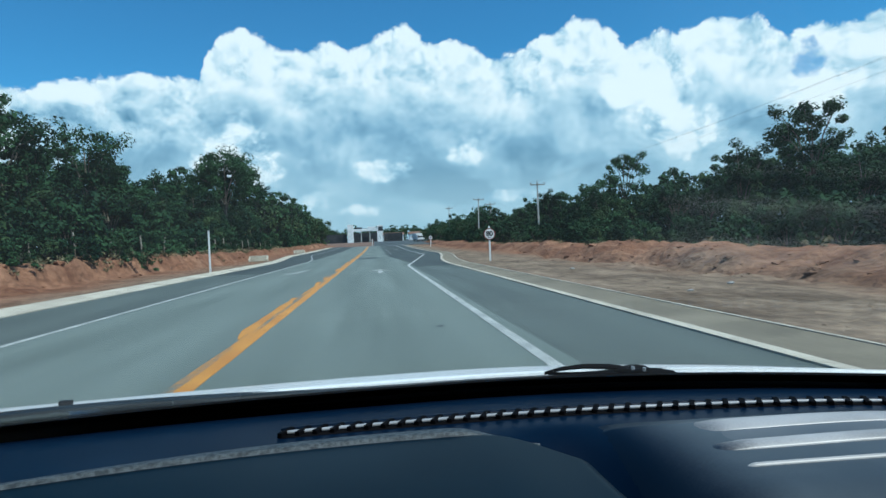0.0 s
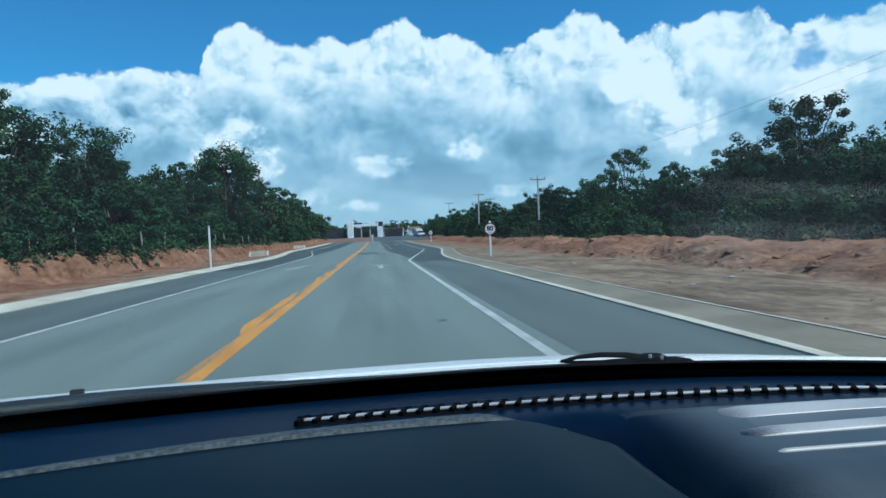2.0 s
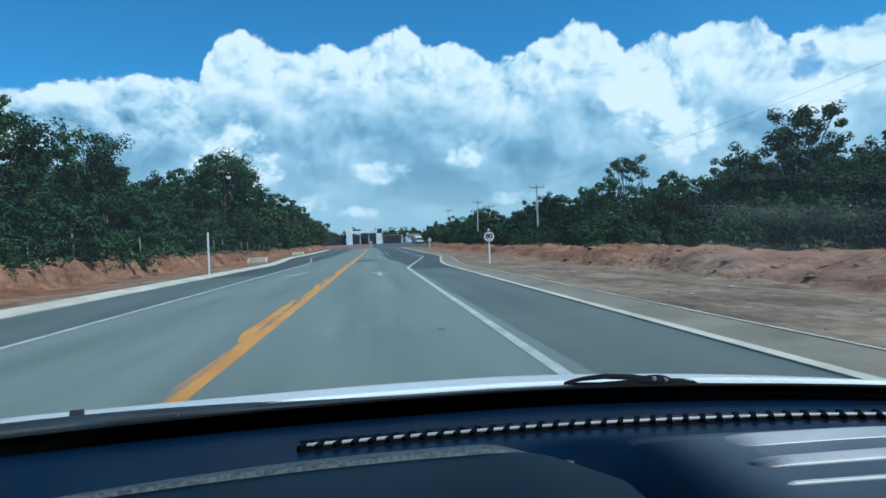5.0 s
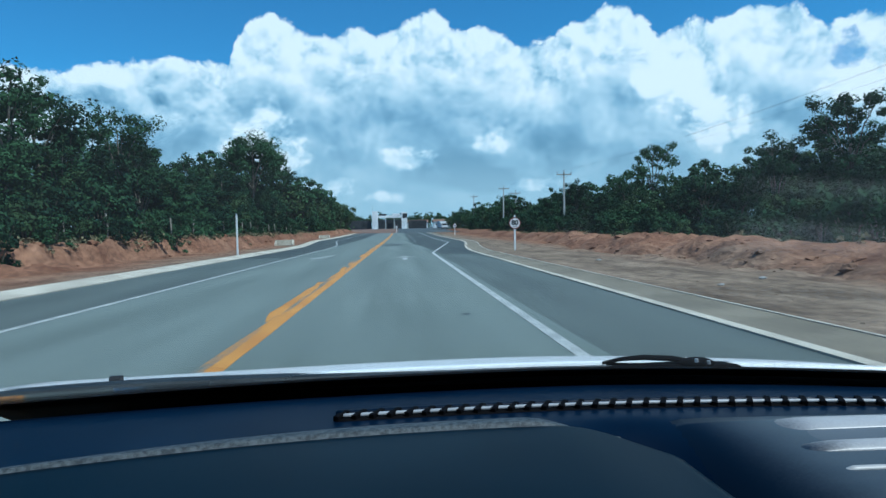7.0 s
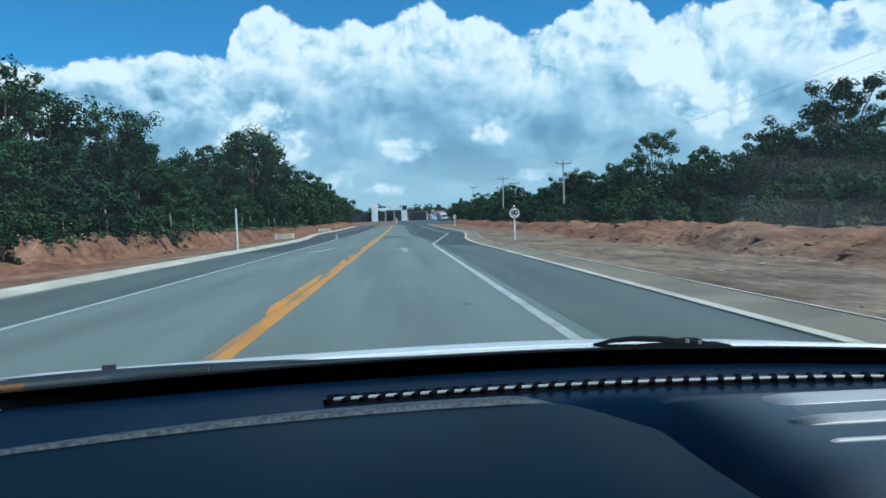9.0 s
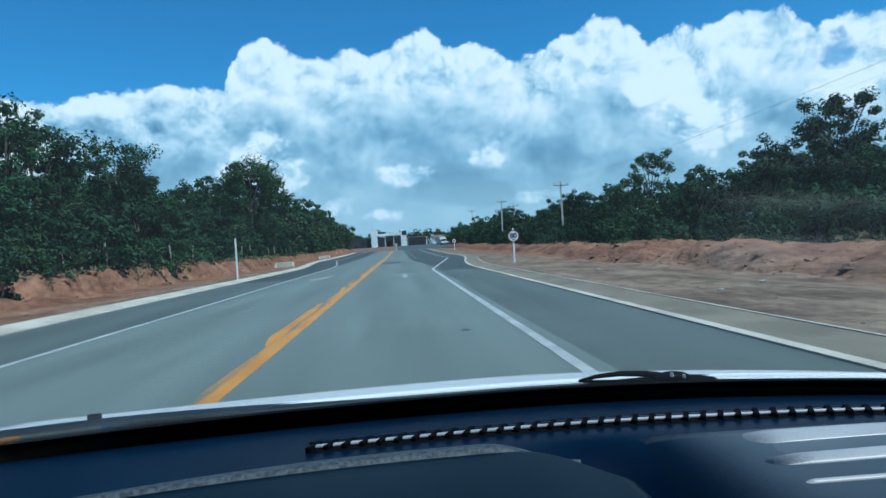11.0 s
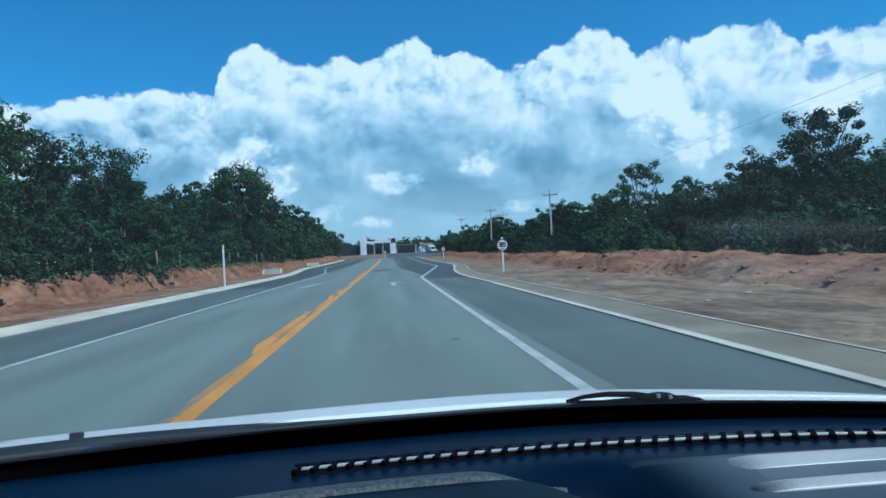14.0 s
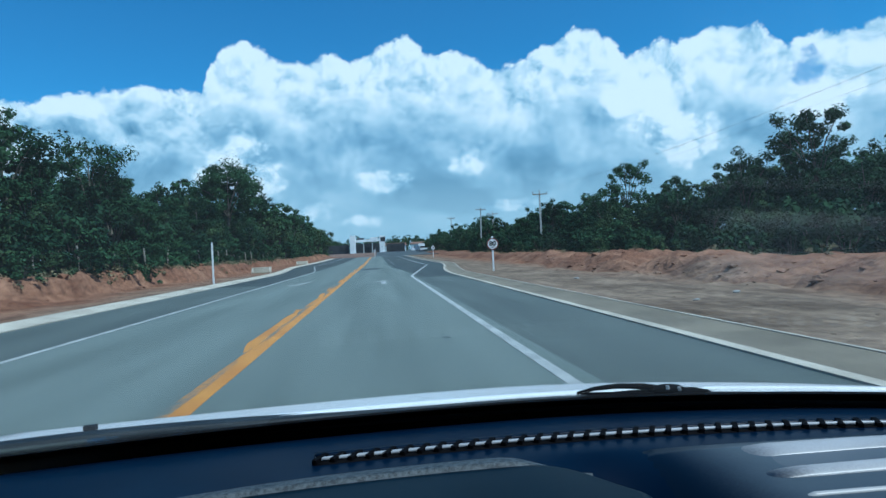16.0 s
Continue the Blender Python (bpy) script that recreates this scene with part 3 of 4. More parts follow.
part("gutter_lip", strip_mesh(lambda y: GUT_R + widen(y) * 0.9 + 1.11 + 0.25 * ragged(y, 12), lambda y: GUT_R + widen(y) * 0.9 + 1.17, road_ys, 0.020, 0.03), "concrete", gutter_r, "thin pale outer lip")
kerb_l = solid("gutter_left", sheet(lambda u, v: (KERB_L - widen_left(v) - u, v, grade(v) + 0.015 + 0.09 * ease(u, 0.1, 0.8)), span(0, 0.72, 5), road_ys, (0, 0, -0.15)),
               "concrete", "pale concrete gutter along the far verge", "gutter", "structure")


def paint(name, x0, x1, ys, mat, z=0.004, label=""):
    return part(name, strip_mesh(x0, x1, ys, z, 0.003), mat, road, label)


right_line = lambda y: LANE_R + 3.0 * min(max((y - 32) / 26, 0), 1)
left_line = lambda y: LANE_L - 3.0 * ease(y, 46, 84)
paint("edge_line", lambda y: right_line(y) - 0.07, lambda y: right_line(y) + 0.07, road_ys, "paint_white", label="white edge line")
paint("edge_line", lambda y: left_line(y) - 0.06, lambda y: left_line(y) + 0.06, road_ys, "paint_white", label="white edge line")
c_near, c_far = span(-100, 58, 240), span(58.02, 150, 60)
paint("centre_line", lambda y: -0.045 + 0.05 * noise.noise(Vector((y * 0.5, 5, 0))), lambda y: 0.12 + 0.02 * noise.noise(Vector((y * 0.6, 15, 0))), c_near, "paint_yellow", label="yellow centre line")
worn = random.Random(12)
y = -30.0
while y < 57:
    long, gap = worn.uniform(1.6, 6.5), worn.uniform(0.6, 4.0)
    lean = worn.uniform(-0.05, 0.03)
    end = min(y + long, 57.8)
    ys_piece = span(y, end, 14)
    paint("centre_line_worn", lambda v: -0.25 + lean + 0.06 * noise.noise(Vector((v * 0.9, 2, 0))) + 0.10 * (1 - ease(v, y, y + 0.8)), lambda v: -0.085 + lean + 0.06 * noise.noise(Vector((v * 1.1, 7, 0))) - 0.06 * ease(v, end - 1.0, end),
          ys_piece, "paint_yellow" if worn.random() < 0.6 else "paint_worn", label="broken remains of the second yellow line")
    y = end + gap
paint("centre_smear", lambda y: -0.16 + 0.10 * noise.noise(Vector((y * 0.16, 2, 0))), lambda y: -0.046 + 0.05 * noise.noise(Vector((y * 0.5, 5, 0))), c_near, "paint_worn", z=0.0025, label="half-worn orange dust beside the line")
paint("centre_line", lambda y: 0.03, lambda y: 0.15, c_far, "paint_yellow", label="yellow centre line")
paint("centre_line", lambda y: -0.23, lambda y: -0.09, c_far, "paint_yellow", label="yellow centre line")
paint("centre_smear", lambda y: -0.088, lambda y: 0.028, c_far, "paint_worn", label="orange dust between the centre lines")
for y0 in (66, 78, 90, 102, 114, 126, 138):
    paint("dash", lambda y: 3.4, lambda y: 3.54, [y0, y0 + 4], "paint_white", label="white lane dash")
    if y0 > 70:
        paint("dash", lambda y: -3.55, lambda y: -3.42, [y0 + 3, y0 + 6], "paint_white", label="white lane dash")


def arrow(y, x, turn, length, head):
    bm = bmesh.new()
    pts = [(-0.11, 0), (0.11, 0), (0.11, length), (head, length), (0, length + 1.3), (-head, length), (-0.11, length)]
    up = [bm.verts.new((px, py, 0.007)) for px, py in pts]
    down = [bm.verts.new((px, py, 0.004)) for px, py in pts]
    for f in (up, down[::-1]):
        bm.faces.new((f[0], f[1], f[2], f[6]))
        bm.faces.new(f[2:7])
    for k in range(7):
        bm.faces.new((up[k], down[k], down[(k + 1) % 7], up[(k + 1) % 7]))
    ob = part("arrow", bm, "paint_faded", road, "white arrow painted on the lane")
    ob.matrix_basis = pose(x, y, grade(y) + 0.01 * (y > 55), 0.6 if y > 55 else 0, 0, turn)


arrow(25.0, 1.95, 0, 2.2, 0.55)
arrow(31.5, -1.75, 172, 2.8, 0.5)
arrow(92.0, -5.2, 180, 2.2, 0.55)
arrow(96.0, 5.2, 0, 2.2, 0.55)
rng = random.Random(5)
for px, py, sx, sy in ((2.7, 8.6, 0.07, 0.10), (5.1, 17, 0.5, 0.03), (1.1, 52, 1.2, 3.5)):
    bm = bmesh.new()
    ring = [bm.verts.new((px + sx * math.cos(a) * rng.uniform(0.7, 1.1), py + sy * math.sin(a) * rng.uniform(0.7, 1.1), 0.003)) for a in span(0, math.tau * 11 / 12, 11)]
    bm.faces.new(ring)
    part("patch", bm, "asphalt_patch", road, "dark stain on the asphalt")


# ---- trees ----
def leaf_mesh(name, clumps, per_clump, leaf, mat, seed, flat=0.75):
    """Leaf blades scattered in clumps: each a small folded quad, turned at random but mostly facing up and out."""
    g = np.random.default_rng(seed)
    c = np.array([p for p, r in clumps])
    r = np.array([r for p, r in clumps])
    k = len(clumps) * per_clump
    idx = np.repeat(np.arange(len(clumps)), per_clump)
    d = g.normal(size=(k, 3))
    d /= np.linalg.norm(d, axis=1)[:, None]
    rad = r[idx] * g.uniform(0.25, 1.0, k) ** 0.5
    pos = c[idx] + d * rad[:, None] * (1, 1, flat)
    nrm = d + (0, 0, 0.55) + g.normal(size=(k, 3)) * 0.42
    nrm /= np.linalg.norm(nrm, axis=1)[:, None]
    a = np.cross(nrm, g.normal(size=(k, 3)))
    a /= np.linalg.norm(a, axis=1)[:, None]
    b = np.cross(nrm, a)
    s = leaf * g.uniform(0.6, 1.3, k)[:, None]
    quad = np.stack([pos - a * s, pos + b * s * 0.55 - nrm * s * 0.2, pos + a * s, pos - b * s * 0.55 - nrm * s * 0.2], 1).reshape(-1, 3)
    me = bpy.data.meshes.new(name)
    me.vertices.add(k * 4)
    me.vertices.foreach_set("co", quad.astype(np.float32).ravel())
    me.loops.add(k * 4)
    me.loops.foreach_set("vertex_index", np.arange(k * 4, dtype=np.int32))
    me.polygons.add(k)
    me.polygons.foreach_set("loop_start", np.arange(0, k * 4, 4, dtype=np.int32))
    me.update(calc_edges=True)
    me.materials.append(M[mat])
    return me


def tree(name, height, spread, crown_from, n_clumps, per_clump, leaf, mat, seed, label, open_crown=False):
    g = random.Random(seed)
    ob = thing(name, label, "tree")
    bm = bmesh.new()
    lean = Vector((g.uniform(-0.5, 0.5), g.uniform(-0.5, 0.5), 0))
    fork = height * crown_from
    r0 = 0.012 * height + 0.04
    trunk_pts = [lean * t * 0.6 + Vector((0.08 * math.sin(3 * t + seed), 0, fork * t - 0.3)) for t in (0, 0.3, 0.6, 1)]
    add_tube(bm, trunk_pts, [r0 * 1.3, r0, r0 * 0.85, r0 * 0.7], 7)
    clumps, top = [], trunk_pts[-1]
    limbs = 7 if open_crown else 9
    for i in range(limbs):
        a = math.tau * i / limbs + g.uniform(-0.4, 0.4)
        out, up = spread * g.uniform(0.45, 0.95), (height - fork) * g.uniform(0.35, 0.93)
        if i == 0:
            out, up = spread * 0.15, (height - fork) * 0.97
        mid = top + Vector((math.cos(a) * out * 0.45, math.sin(a) * out * 0.45, up * 0.55))
        end = top + Vector((math.cos(a) * out, math.sin(a) * out, up))
        start = top - Vector((0, 0, fork * g.uniform(0, 0.35)))
        add_tube(bm, [start, mid, end], [r0 * 0.45, r0 * 0.3, r0 * 0.08], 5)
        for j in range(3):
            tip = mid.lerp(end, g.uniform(0.3, 1.0)) + Vector((g.uniform(-1, 1), g.uniform(-1, 1), g.uniform(-0.3, 0.6))) * spread * 0.3
            add_tube(bm, [mid.lerp(end, 0.3), tip], [r0 * 0.16, r0 * 0.04], 4)
            clumps.append((tip, spread * g.uniform(0.16, 0.30)))
        clumps.append((end, spread * g.uniform(0.18, 0.30)))
    while len(clumps) < n_clumps:
        a, e = g.uniform(0, math.tau), g.random()
        rr = spread * (g.uniform(0.2, 1.0) ** 0.5) * (1 - 0.35 * abs(2 * e - 0.8))
        p = top + Vector((math.cos(a) * rr, math.sin(a) * rr, (height - fork) * (e * 1.0 - (0.10 if open_crown else 0.3))))
        clumps.append((p, spread * g.uniform(0.14, 0.27)))
    part("trunk", bm, "bark", ob)
    part("crown", leaf_mesh("crown", clumps[:n_clumps], per_clump, leaf, mat, seed), None, ob)
    return ob


def shrub(name, height, spread, n_clumps, per_clump, leaf, mat, seed, label):
    g = random.Random(seed)
    ob = thing(name, label, "shrub")
    bm = bmesh.new()
    clumps = []
    for i in range(7):
        a = g.uniform(0, math.tau)
        end = Vector((math.cos(a) * spread * g.uniform(0.2, 0.8), math.sin(a) * spread * g.uniform(0.2, 0.8), height * g.uniform(0.5, 0.95)))
        add_tube(bm, [(0, 0, -0.15), end * 0.5 + Vector((0, 0, 0.1)), end], [0.035, 0.025, 0.008], 4)
        clumps.append((end, spread * g.uniform(0.25, 0.4)))
    while len(clumps) < n_clumps:
        a, rr = g.uniform(0, math.tau), spread * g.uniform(0, 1) ** 0.5
        clumps.append((Vector((math.cos(a) * rr, math.sin(a) * rr, height * g.uniform(0.08, 0.85) * (1.1 - 0.5 * rr / spread))), spread * g.uniform(0.2, 0.36)))
    part("stems", bm, "bark", ob)
    part("foliage", leaf_mesh("foliage", clumps, per_clump, leaf, mat, seed), None, ob)
    return ob


FOREST = "dark green roadside woodland tree with broad leaves and thin trunk"
near_kinds = [tree("tree", 8.2, 2.7, 0.34, 84, 76, 0.140, "leaf", 11, FOREST), tree("tree", 9.2, 2.6, 0.40, 80, 76, 0.140, "leaf", 12, FOREST),
              tree("tree", 7.0, 2.8, 0.28, 84, 76, 0.140, "leaf_olive", 13, "olive green bushy woodland tree with broad leaves"),
              tree("tree", 7.8, 2.5, 0.30, 84, 76, 0.138, "leaf", 14, FOREST)]
tall_kinds = [tree("tree", 11.5, 3.6, 0.55, 58, 66, 0.155, "leaf", 21, "tall woodland tree with open clumped crown above neighbours", True),
              tree("tree", 12.2, 3.2, 0.58, 62, 66, 0.155, "leaf", 22, "tall woodland tree with open clumped crown above neighbours", True)]
broad_tree = tree("tree", 11.6, 4.6, 0.60, 120, 76, 0.17, "leaf", 27, "tall spreading tree with broad domed crown above the wood", True)
far_kinds = [tree("tree", 8.0, 3.0, 0.25, 46, 24, 0.29, "leaf", 31, FOREST), tree("tree", 9.0, 2.8, 0.3, 46, 24, 0.29, "leaf", 32, FOREST),
             tree("tree", 7.2, 3.1, 0.22, 46, 24, 0.29, "leaf_olive", 33, "olive green bushy woodland tree with broad leaves")]
shrub_kinds = [shrub("shrub", 2.6, 1.5, 26, 44, 0.140, "leaf", 41, "leafy green shrub at the wood's edge"), shrub("shrub", 1.9, 1.3, 24, 44, 0.125, "leaf_olive", 42, "olive shrub at the wood's edge"),
               shrub("shrub", 3.4, 1.7, 30, 44, 0.148, "leaf", 43, "leafy green shrub at the wood's edge")]
used = set()


def plant(kinds, x, y, scale, g, group):
    src = kinds[g.randrange(len(kinds))]
    z = land(x, y)
    m = pose(x, y, z - 0.1, 0, 0, g.uniform(0, 360)) @ Matrix.Diagonal((scale, scale, scale * g.uniform(0.9, 1.12), 1))
    if src.name not in used:
        used.add(src.name)
        src.matrix_basis = m
        tagged(src, group=group)
        return src
    made = copy_thing(src, m)
    made.matrix_basis = m
    return made


distant = []


def plant_far(x, y, scale, g):
    """A tree of the mass of woodland, joined with the rest later."""
    src = far_kinds[g.randrange(len(far_kinds))]
    z = land(x, y)
    distant.append((src, pose(x, y, z - 0.1, 0, 0, g.uniform(0, 360)) @ Matrix.Diagonal((scale, scale, scale * g.uniform(0.9, 1.12), 1))))


def join_distant():
    co, loops, starts, mats, slots = [], [], [], [], []
    nv = nl = 0
    for src, m in distant:
        for ch in src.children:
            me = ch.data
            k = len(me.vertices)
            a = np.empty(k * 3)
            me.vertices.foreach_get("co", a)
            a = a.reshape(-1, 3) @ np.array(m.to_3x3()).T + np.array(m.translation)
            li = np.empty(len(me.loops), dtype=np.int32)
            me.loops.foreach_get("vertex_index", li)
            ls = np.empty(len(me.polygons), dtype=np.int32)
            me.polygons.foreach_get("loop_start", ls)
            if me.materials[0] not in slots:
                slots.append(me.materials[0])
            co.append(a), loops.append(li + nv), starts.append(ls + nl), mats.append(np.full(len(ls), slots.index(me.materials[0]), dtype=np.int32))
            nv, nl = nv + k, nl + len(li)
    me = bpy.data.meshes.new("woodland")
    me.vertices.add(nv)
    me.vertices.foreach_set("co", np.concatenate(co).astype(np.float32).ravel())
    me.loops.add(nl)
    me.loops.foreach_set("vertex_index", np.concatenate(loops))
    st = np.concatenate(starts)
    me.polygons.add(len(st))
    me.polygons.foreach_set("loop_start", st)
    me.polygons.foreach_set("material_index", np.concatenate(mats))
    me.update(calc_edges=True)
    for slot in slots:
        me.materials.append(slot)
    tagged(new("woodland", me), "dense dark green woodland behind the roadside trees", "woodland", kind="stuff")


g = random.Random(77)
# left wood: its edge, then deeper rows
for row, (dx, step, kinds, s0, s1) in enumerate(((0, 3.2, near_kinds, 0.5, 0.92), (3.4, 3.3, near_kinds, 0.8, 1.02), (7.5, 4.5, far_kinds, 0.9, 1.12), (12.5, 7.5, far_kinds, 1.0, 1.2))):
    y = -58.0
    while y < 215:
        x = -15.6 - dx - widen_left(y) * 0.6 + g.uniform(-1.3, 1.3)
        far = y > 105 or y < -5
        if far or row > 1:
            plant_far(x, y + g.uniform(-1, 1), g.uniform(s0, s1) * (0.9 + 0.38 * ease(y, 50, 95)), g)
        else:
            plant(kinds, x, y + g.uniform(-1, 1), g.uniform(s0, s1) * (0.80 + 0.2 * ease(y, 34, 56)), g, "west roadside wood")
        y += step * (1.35 if far else 1.0) * g.uniform(0.75, 1.25)
# right wood, further back and lower
for row, (dx, step, kinds, s0, s1) in enumerate(((0, 3.3, near_kinds, 0.42, 0.82), (3.6, 3.6, near_kinds, 0.65, 0.85), (8, 4.6, far_kinds, 0.75, 0.98), (13, 7.5, far_kinds, 0.85, 1.05))):
    y = -40.0
    while y < 235:
        x = 26.0 + dx + g.uniform(-1.3, 1.3) - 4 * ease(y, 90, 200)
        far = y > 105 or y < 0
        if far or row > 1:
            plant_far(x, y + g.uniform(-1, 1), g.uniform(s0, s1), g)
        else:
            plant(kinds, x, y + g.uniform(-1, 1), g.uniform(s0, s1), g, "east roadside wood")
        y += step * (1.35 if far else 1.0) * g.uniform(0.75, 1.25)
# taller trees that stand over the canopy
for x, y, s in ((-17.2, 42, 0.74), (-17.4, 79.5, 0.8), (-19.5, 33, 0.5), (-22, 20, 0.55), (-19, 108, 0.9), (-20, 118, 0.95), (-23, 50, 0.8), (-16.9, 30.0, 0.76), (-18.6, 35.0, 0.78), (-21, 3, 0.95), (-20, -30, 1.1), (-24, 140, 0.9)):
    plant(tall_kinds, x, y, s, g, "west roadside wood")
plant([broad_tree], -16.6, 76, 1.0, random.Random(5), "west roadside wood")
for x, y, s in ((29, 34, 0.72), (30.5, 37, 0.70), (31, 66, 0.78), (30, 71, 0.72), (35, 50, 0.72), (34, 20, 0.8), (30, 150, 0.8)):
    plant(tall_kinds, x, y, s, g, "east roadside wood")
# undergrowth
y = -50.0
while y < 150:
    plant(shrub_kinds, -13.8 - widen_left(y) * 0.7 + g.uniform(-0.9, 0.7), y, g.uniform(0.6, 1.15), g, "undergrowth")
    plant(shrub_kinds, 22.8 + g.uniform(-1.2, 1.2) - 3 * ease(y, 90, 200), y + 0.7, g.uniform(0.7, 1.2), g, "undergrowth")
    y += g.uniform(1.2, 2.6)
for x, y, s in ((21.2, 30, 0.45), (20.4, 41, 0.5), (21.6, 47, 0.55), (19.8, 60, 0.5), (20.6, 24, 0.5), (21.0, 36, 0.6), (19.2, 72, 0.5), (-11.8, 21, 0.5), (-12.2, 34, 0.62), (-11.6, 36, 0.5), (-12.4, 18.5, 0.55), (-12.0, 24.5, 0.45), (-12.6, 28, 0.6), (-12.2, 30.5, 0.5), (-12.4, 40, 0.6), (-12.8, 46, 0.65), (-12.6, 15.5, 0.5)):
    plant(shrub_kinds, x, y, s, g, "undergrowth")
# far wood that closes the view
for side, x0, x1, y0, y1, n in ((-1, -110, -34, 225, 380, 40), (1, 26, 130, 240, 390, 46), (0, -34, 40, 325, 400, 44)):
    for i in range(n):
        plant_far(g.uniform(x0, x1), g.uniform(y0, y1), g.uniform(0.7, 1.05), g)
join_distant()
for src, (x, y) in zip(far_kinds, ((-20, 122), (-21.5, 128), (27, 122))):
    src.matrix_basis = pose(x, y, ground_z(x, y) - 0.1)


def grass_tufts():
    g2 = np.random.default_rng(9)
    clumps = []
    rr = random.Random(3)
    for i in range(980):
        y = rr.uniform(-12, 110)
        x = rr.choice((-1, 1)) * rr.uniform(0, 1) ** 0.7 * 4.0
        x = (-12.9 + x * 0.3 - widen_left(y)) if rr.random() < 0.7 else (20.6 + 0.4 * x)
        clumps.append((Vector((x, y, ground_z(x, y) + 0.10)), rr.uniform(0.12, 0.32)))
    ob = new("grass", leaf_mesh("grass", clumps, 36, 0.075, "grass", 6, 0.9))
    return tagged(ob, "dry straw-coloured grass tufts on the banks", "grass", kind="stuff")


grass_tufts()


def clods():
    """Loose earth lumps on the graded verge."""
    bm = bmesh.new()
    rr = random.Random(8)
    for i in range(430):
        y = 4 + 70 * rr.random() ** 1.6
        heaped = i > 170
        x = GUT_R + 1.4 + widen(y) * 0.9 + rr.uniform(0, 9) if rr.random() < 0.72 else KERB_L - 1.2 - widen_left(y) - rr.uniform(0, 6)
        s = rr.uniform(0.015, 0.06)
        if heaped:   # broken lumps along the cut banks
            x = GUT_R + 1.2 + widen(y) * 0.9 + rr.uniform(6.0, 10.5) if rr.random() < 0.65 else KERB_L - 0.9 - widen_left(y) - rr.uniform(3.2, 5.6)
            s = 0.06 + 0.20 * rr.random() ** 2.5
        r = bmesh.ops.create_icosphere(bm, subdivisions=1, radius=s, matrix=pose(x, y, ground_z(x, y) + s * 0.2, 0, 0, rr.uniform(0, 360)))
        for v in r["verts"]:
            v.co += Vector((rr.uniform(-1, 1), rr.uniform(-1, 1), rr.uniform(-1, 0.4))) * s * 0.35
            v.co.z = ground_z(x, y) + (v.co.z - ground_z(x, y)) * 0.5
    return tagged(new("earth_clods", link_mesh("earth_clods", bm, "ground")), "loose lumps of red earth on the verge", "soil", kind="stuff")


clods()


# ---- roadside things ----
def marker_post(x, y, h):
    ob = thing("marker_post", "slim white roadside marker post on the verge", "marker post", pose(x, y, ground_z(x, y)))
    part("post", box(-0.045, 0.045, -0.03, 0.03, -0.2, h, 0.008), "sign_white", ob)
    part("cap", box(-0.05, 0.05, -0.035, 0.035, h, h + 0.04, 0.01), "galvanised", ob)
    return ob


marker_post(-7.25, 33.5, 2.3)


def round_disc(radius, y0, y1, n=32):
    bm = bmesh.new()
    r = bmesh.ops.create_cone(bm, cap_ends=True, segments=n, radius1=radius, radius2=radius, depth=y1 - y0)
    bmesh.ops.transform(bm, matrix=pose(0, (y0 + y1) / 2, 0, 90), verts=bm.verts)
    return bm


def speed_sign(x, y, radius, centre, readable):
    ob = thing("speed_sign", "round white speed limit sign with dark rim on white post", "traffic sign", pose(x, y, ground_z(x, y)))
    part("post", box(-0.05, 0.05, -0.03, 0.03, -0.2, centre + radius + 0.12, 0.01), "sign_white", ob, "white square post")
    rim = part("rim", round_disc(radius, -0.055, -0.04), "sign_red", ob, "dark red rim")
    face = part("face", round_disc(radius * 0.84, -0.061, -0.057), "sign_white", ob, "white face")
    rim.location = face.location = (0, 0, centre)
    part("back_bracket", box(-0.25, 0.25, -0.038, -0.03, centre - 0.03, centre + 0.03), "galvanised", ob)
    if readable:
        cu = bpy.data.curves.new("numerals", "FONT")
        cu.body, cu.size, cu.align_x, cu.align_y, cu.extrude, cu.offset = "80", radius * 1.15, "CENTER", "CENTER", 0.003, 0.016
        cu.materials.append(M["sign_black"])
        txt = new("numerals", cu)
        txt.parent = ob
        txt["label"] = "black numerals 80"
        txt.matrix_basis = pose(0, -0.066, centre + 0.02, 90)
        part("small_bar", box(-radius * 0.28, radius * 0.28, -0.068, -0.0645, centre - radius * 0.6, centre - radius * 0.5), "sign_black", ob)
    else:
        part("numeral_bar", box(-radius * 0.45, radius * 0.45, -0.068, -0.0645, centre - radius * 0.22, centre + radius * 0.25), "sign_black", ob)
    return ob


speed_sign(8.35, 33.6, 0.34, 1.55, True)
speed_sign(12.2, 112, 0.38, 1.7, False)
speed_sign(1.0, 146.5, 0.30, 1.6, False)


def warning_triangle(x, y):
    ob = thing("give_way_sign", "weathered triangular sign standing at a pole's foot", "traffic sign", pose(x, y, ground_z(x, y), 0, 0, 8))
    bm = bmesh.new()
    f = [bm.verts.new((math.sin(a) * 0.55, yy, 1.1 - math.cos(a) * 0.55)) for yy in (-0.05, -0.03) for a in (0, math.tau / 3, 2 * math.tau / 3)]
    bm.faces.new(f[:3]), bm.faces.new(f[5:2:-1])
    for k in range(3):
        bm.faces.new((f[k], f[3 + k], f[3 + (k + 1) % 3], f[(k + 1) % 3]))
    part("plate", bm, "sign_white", ob)
    part("post", box(-0.04, 0.04, -0.03, 0.03, -0.2, 1.3), "wood_post", ob)


warning_triangle(25.9, 79)


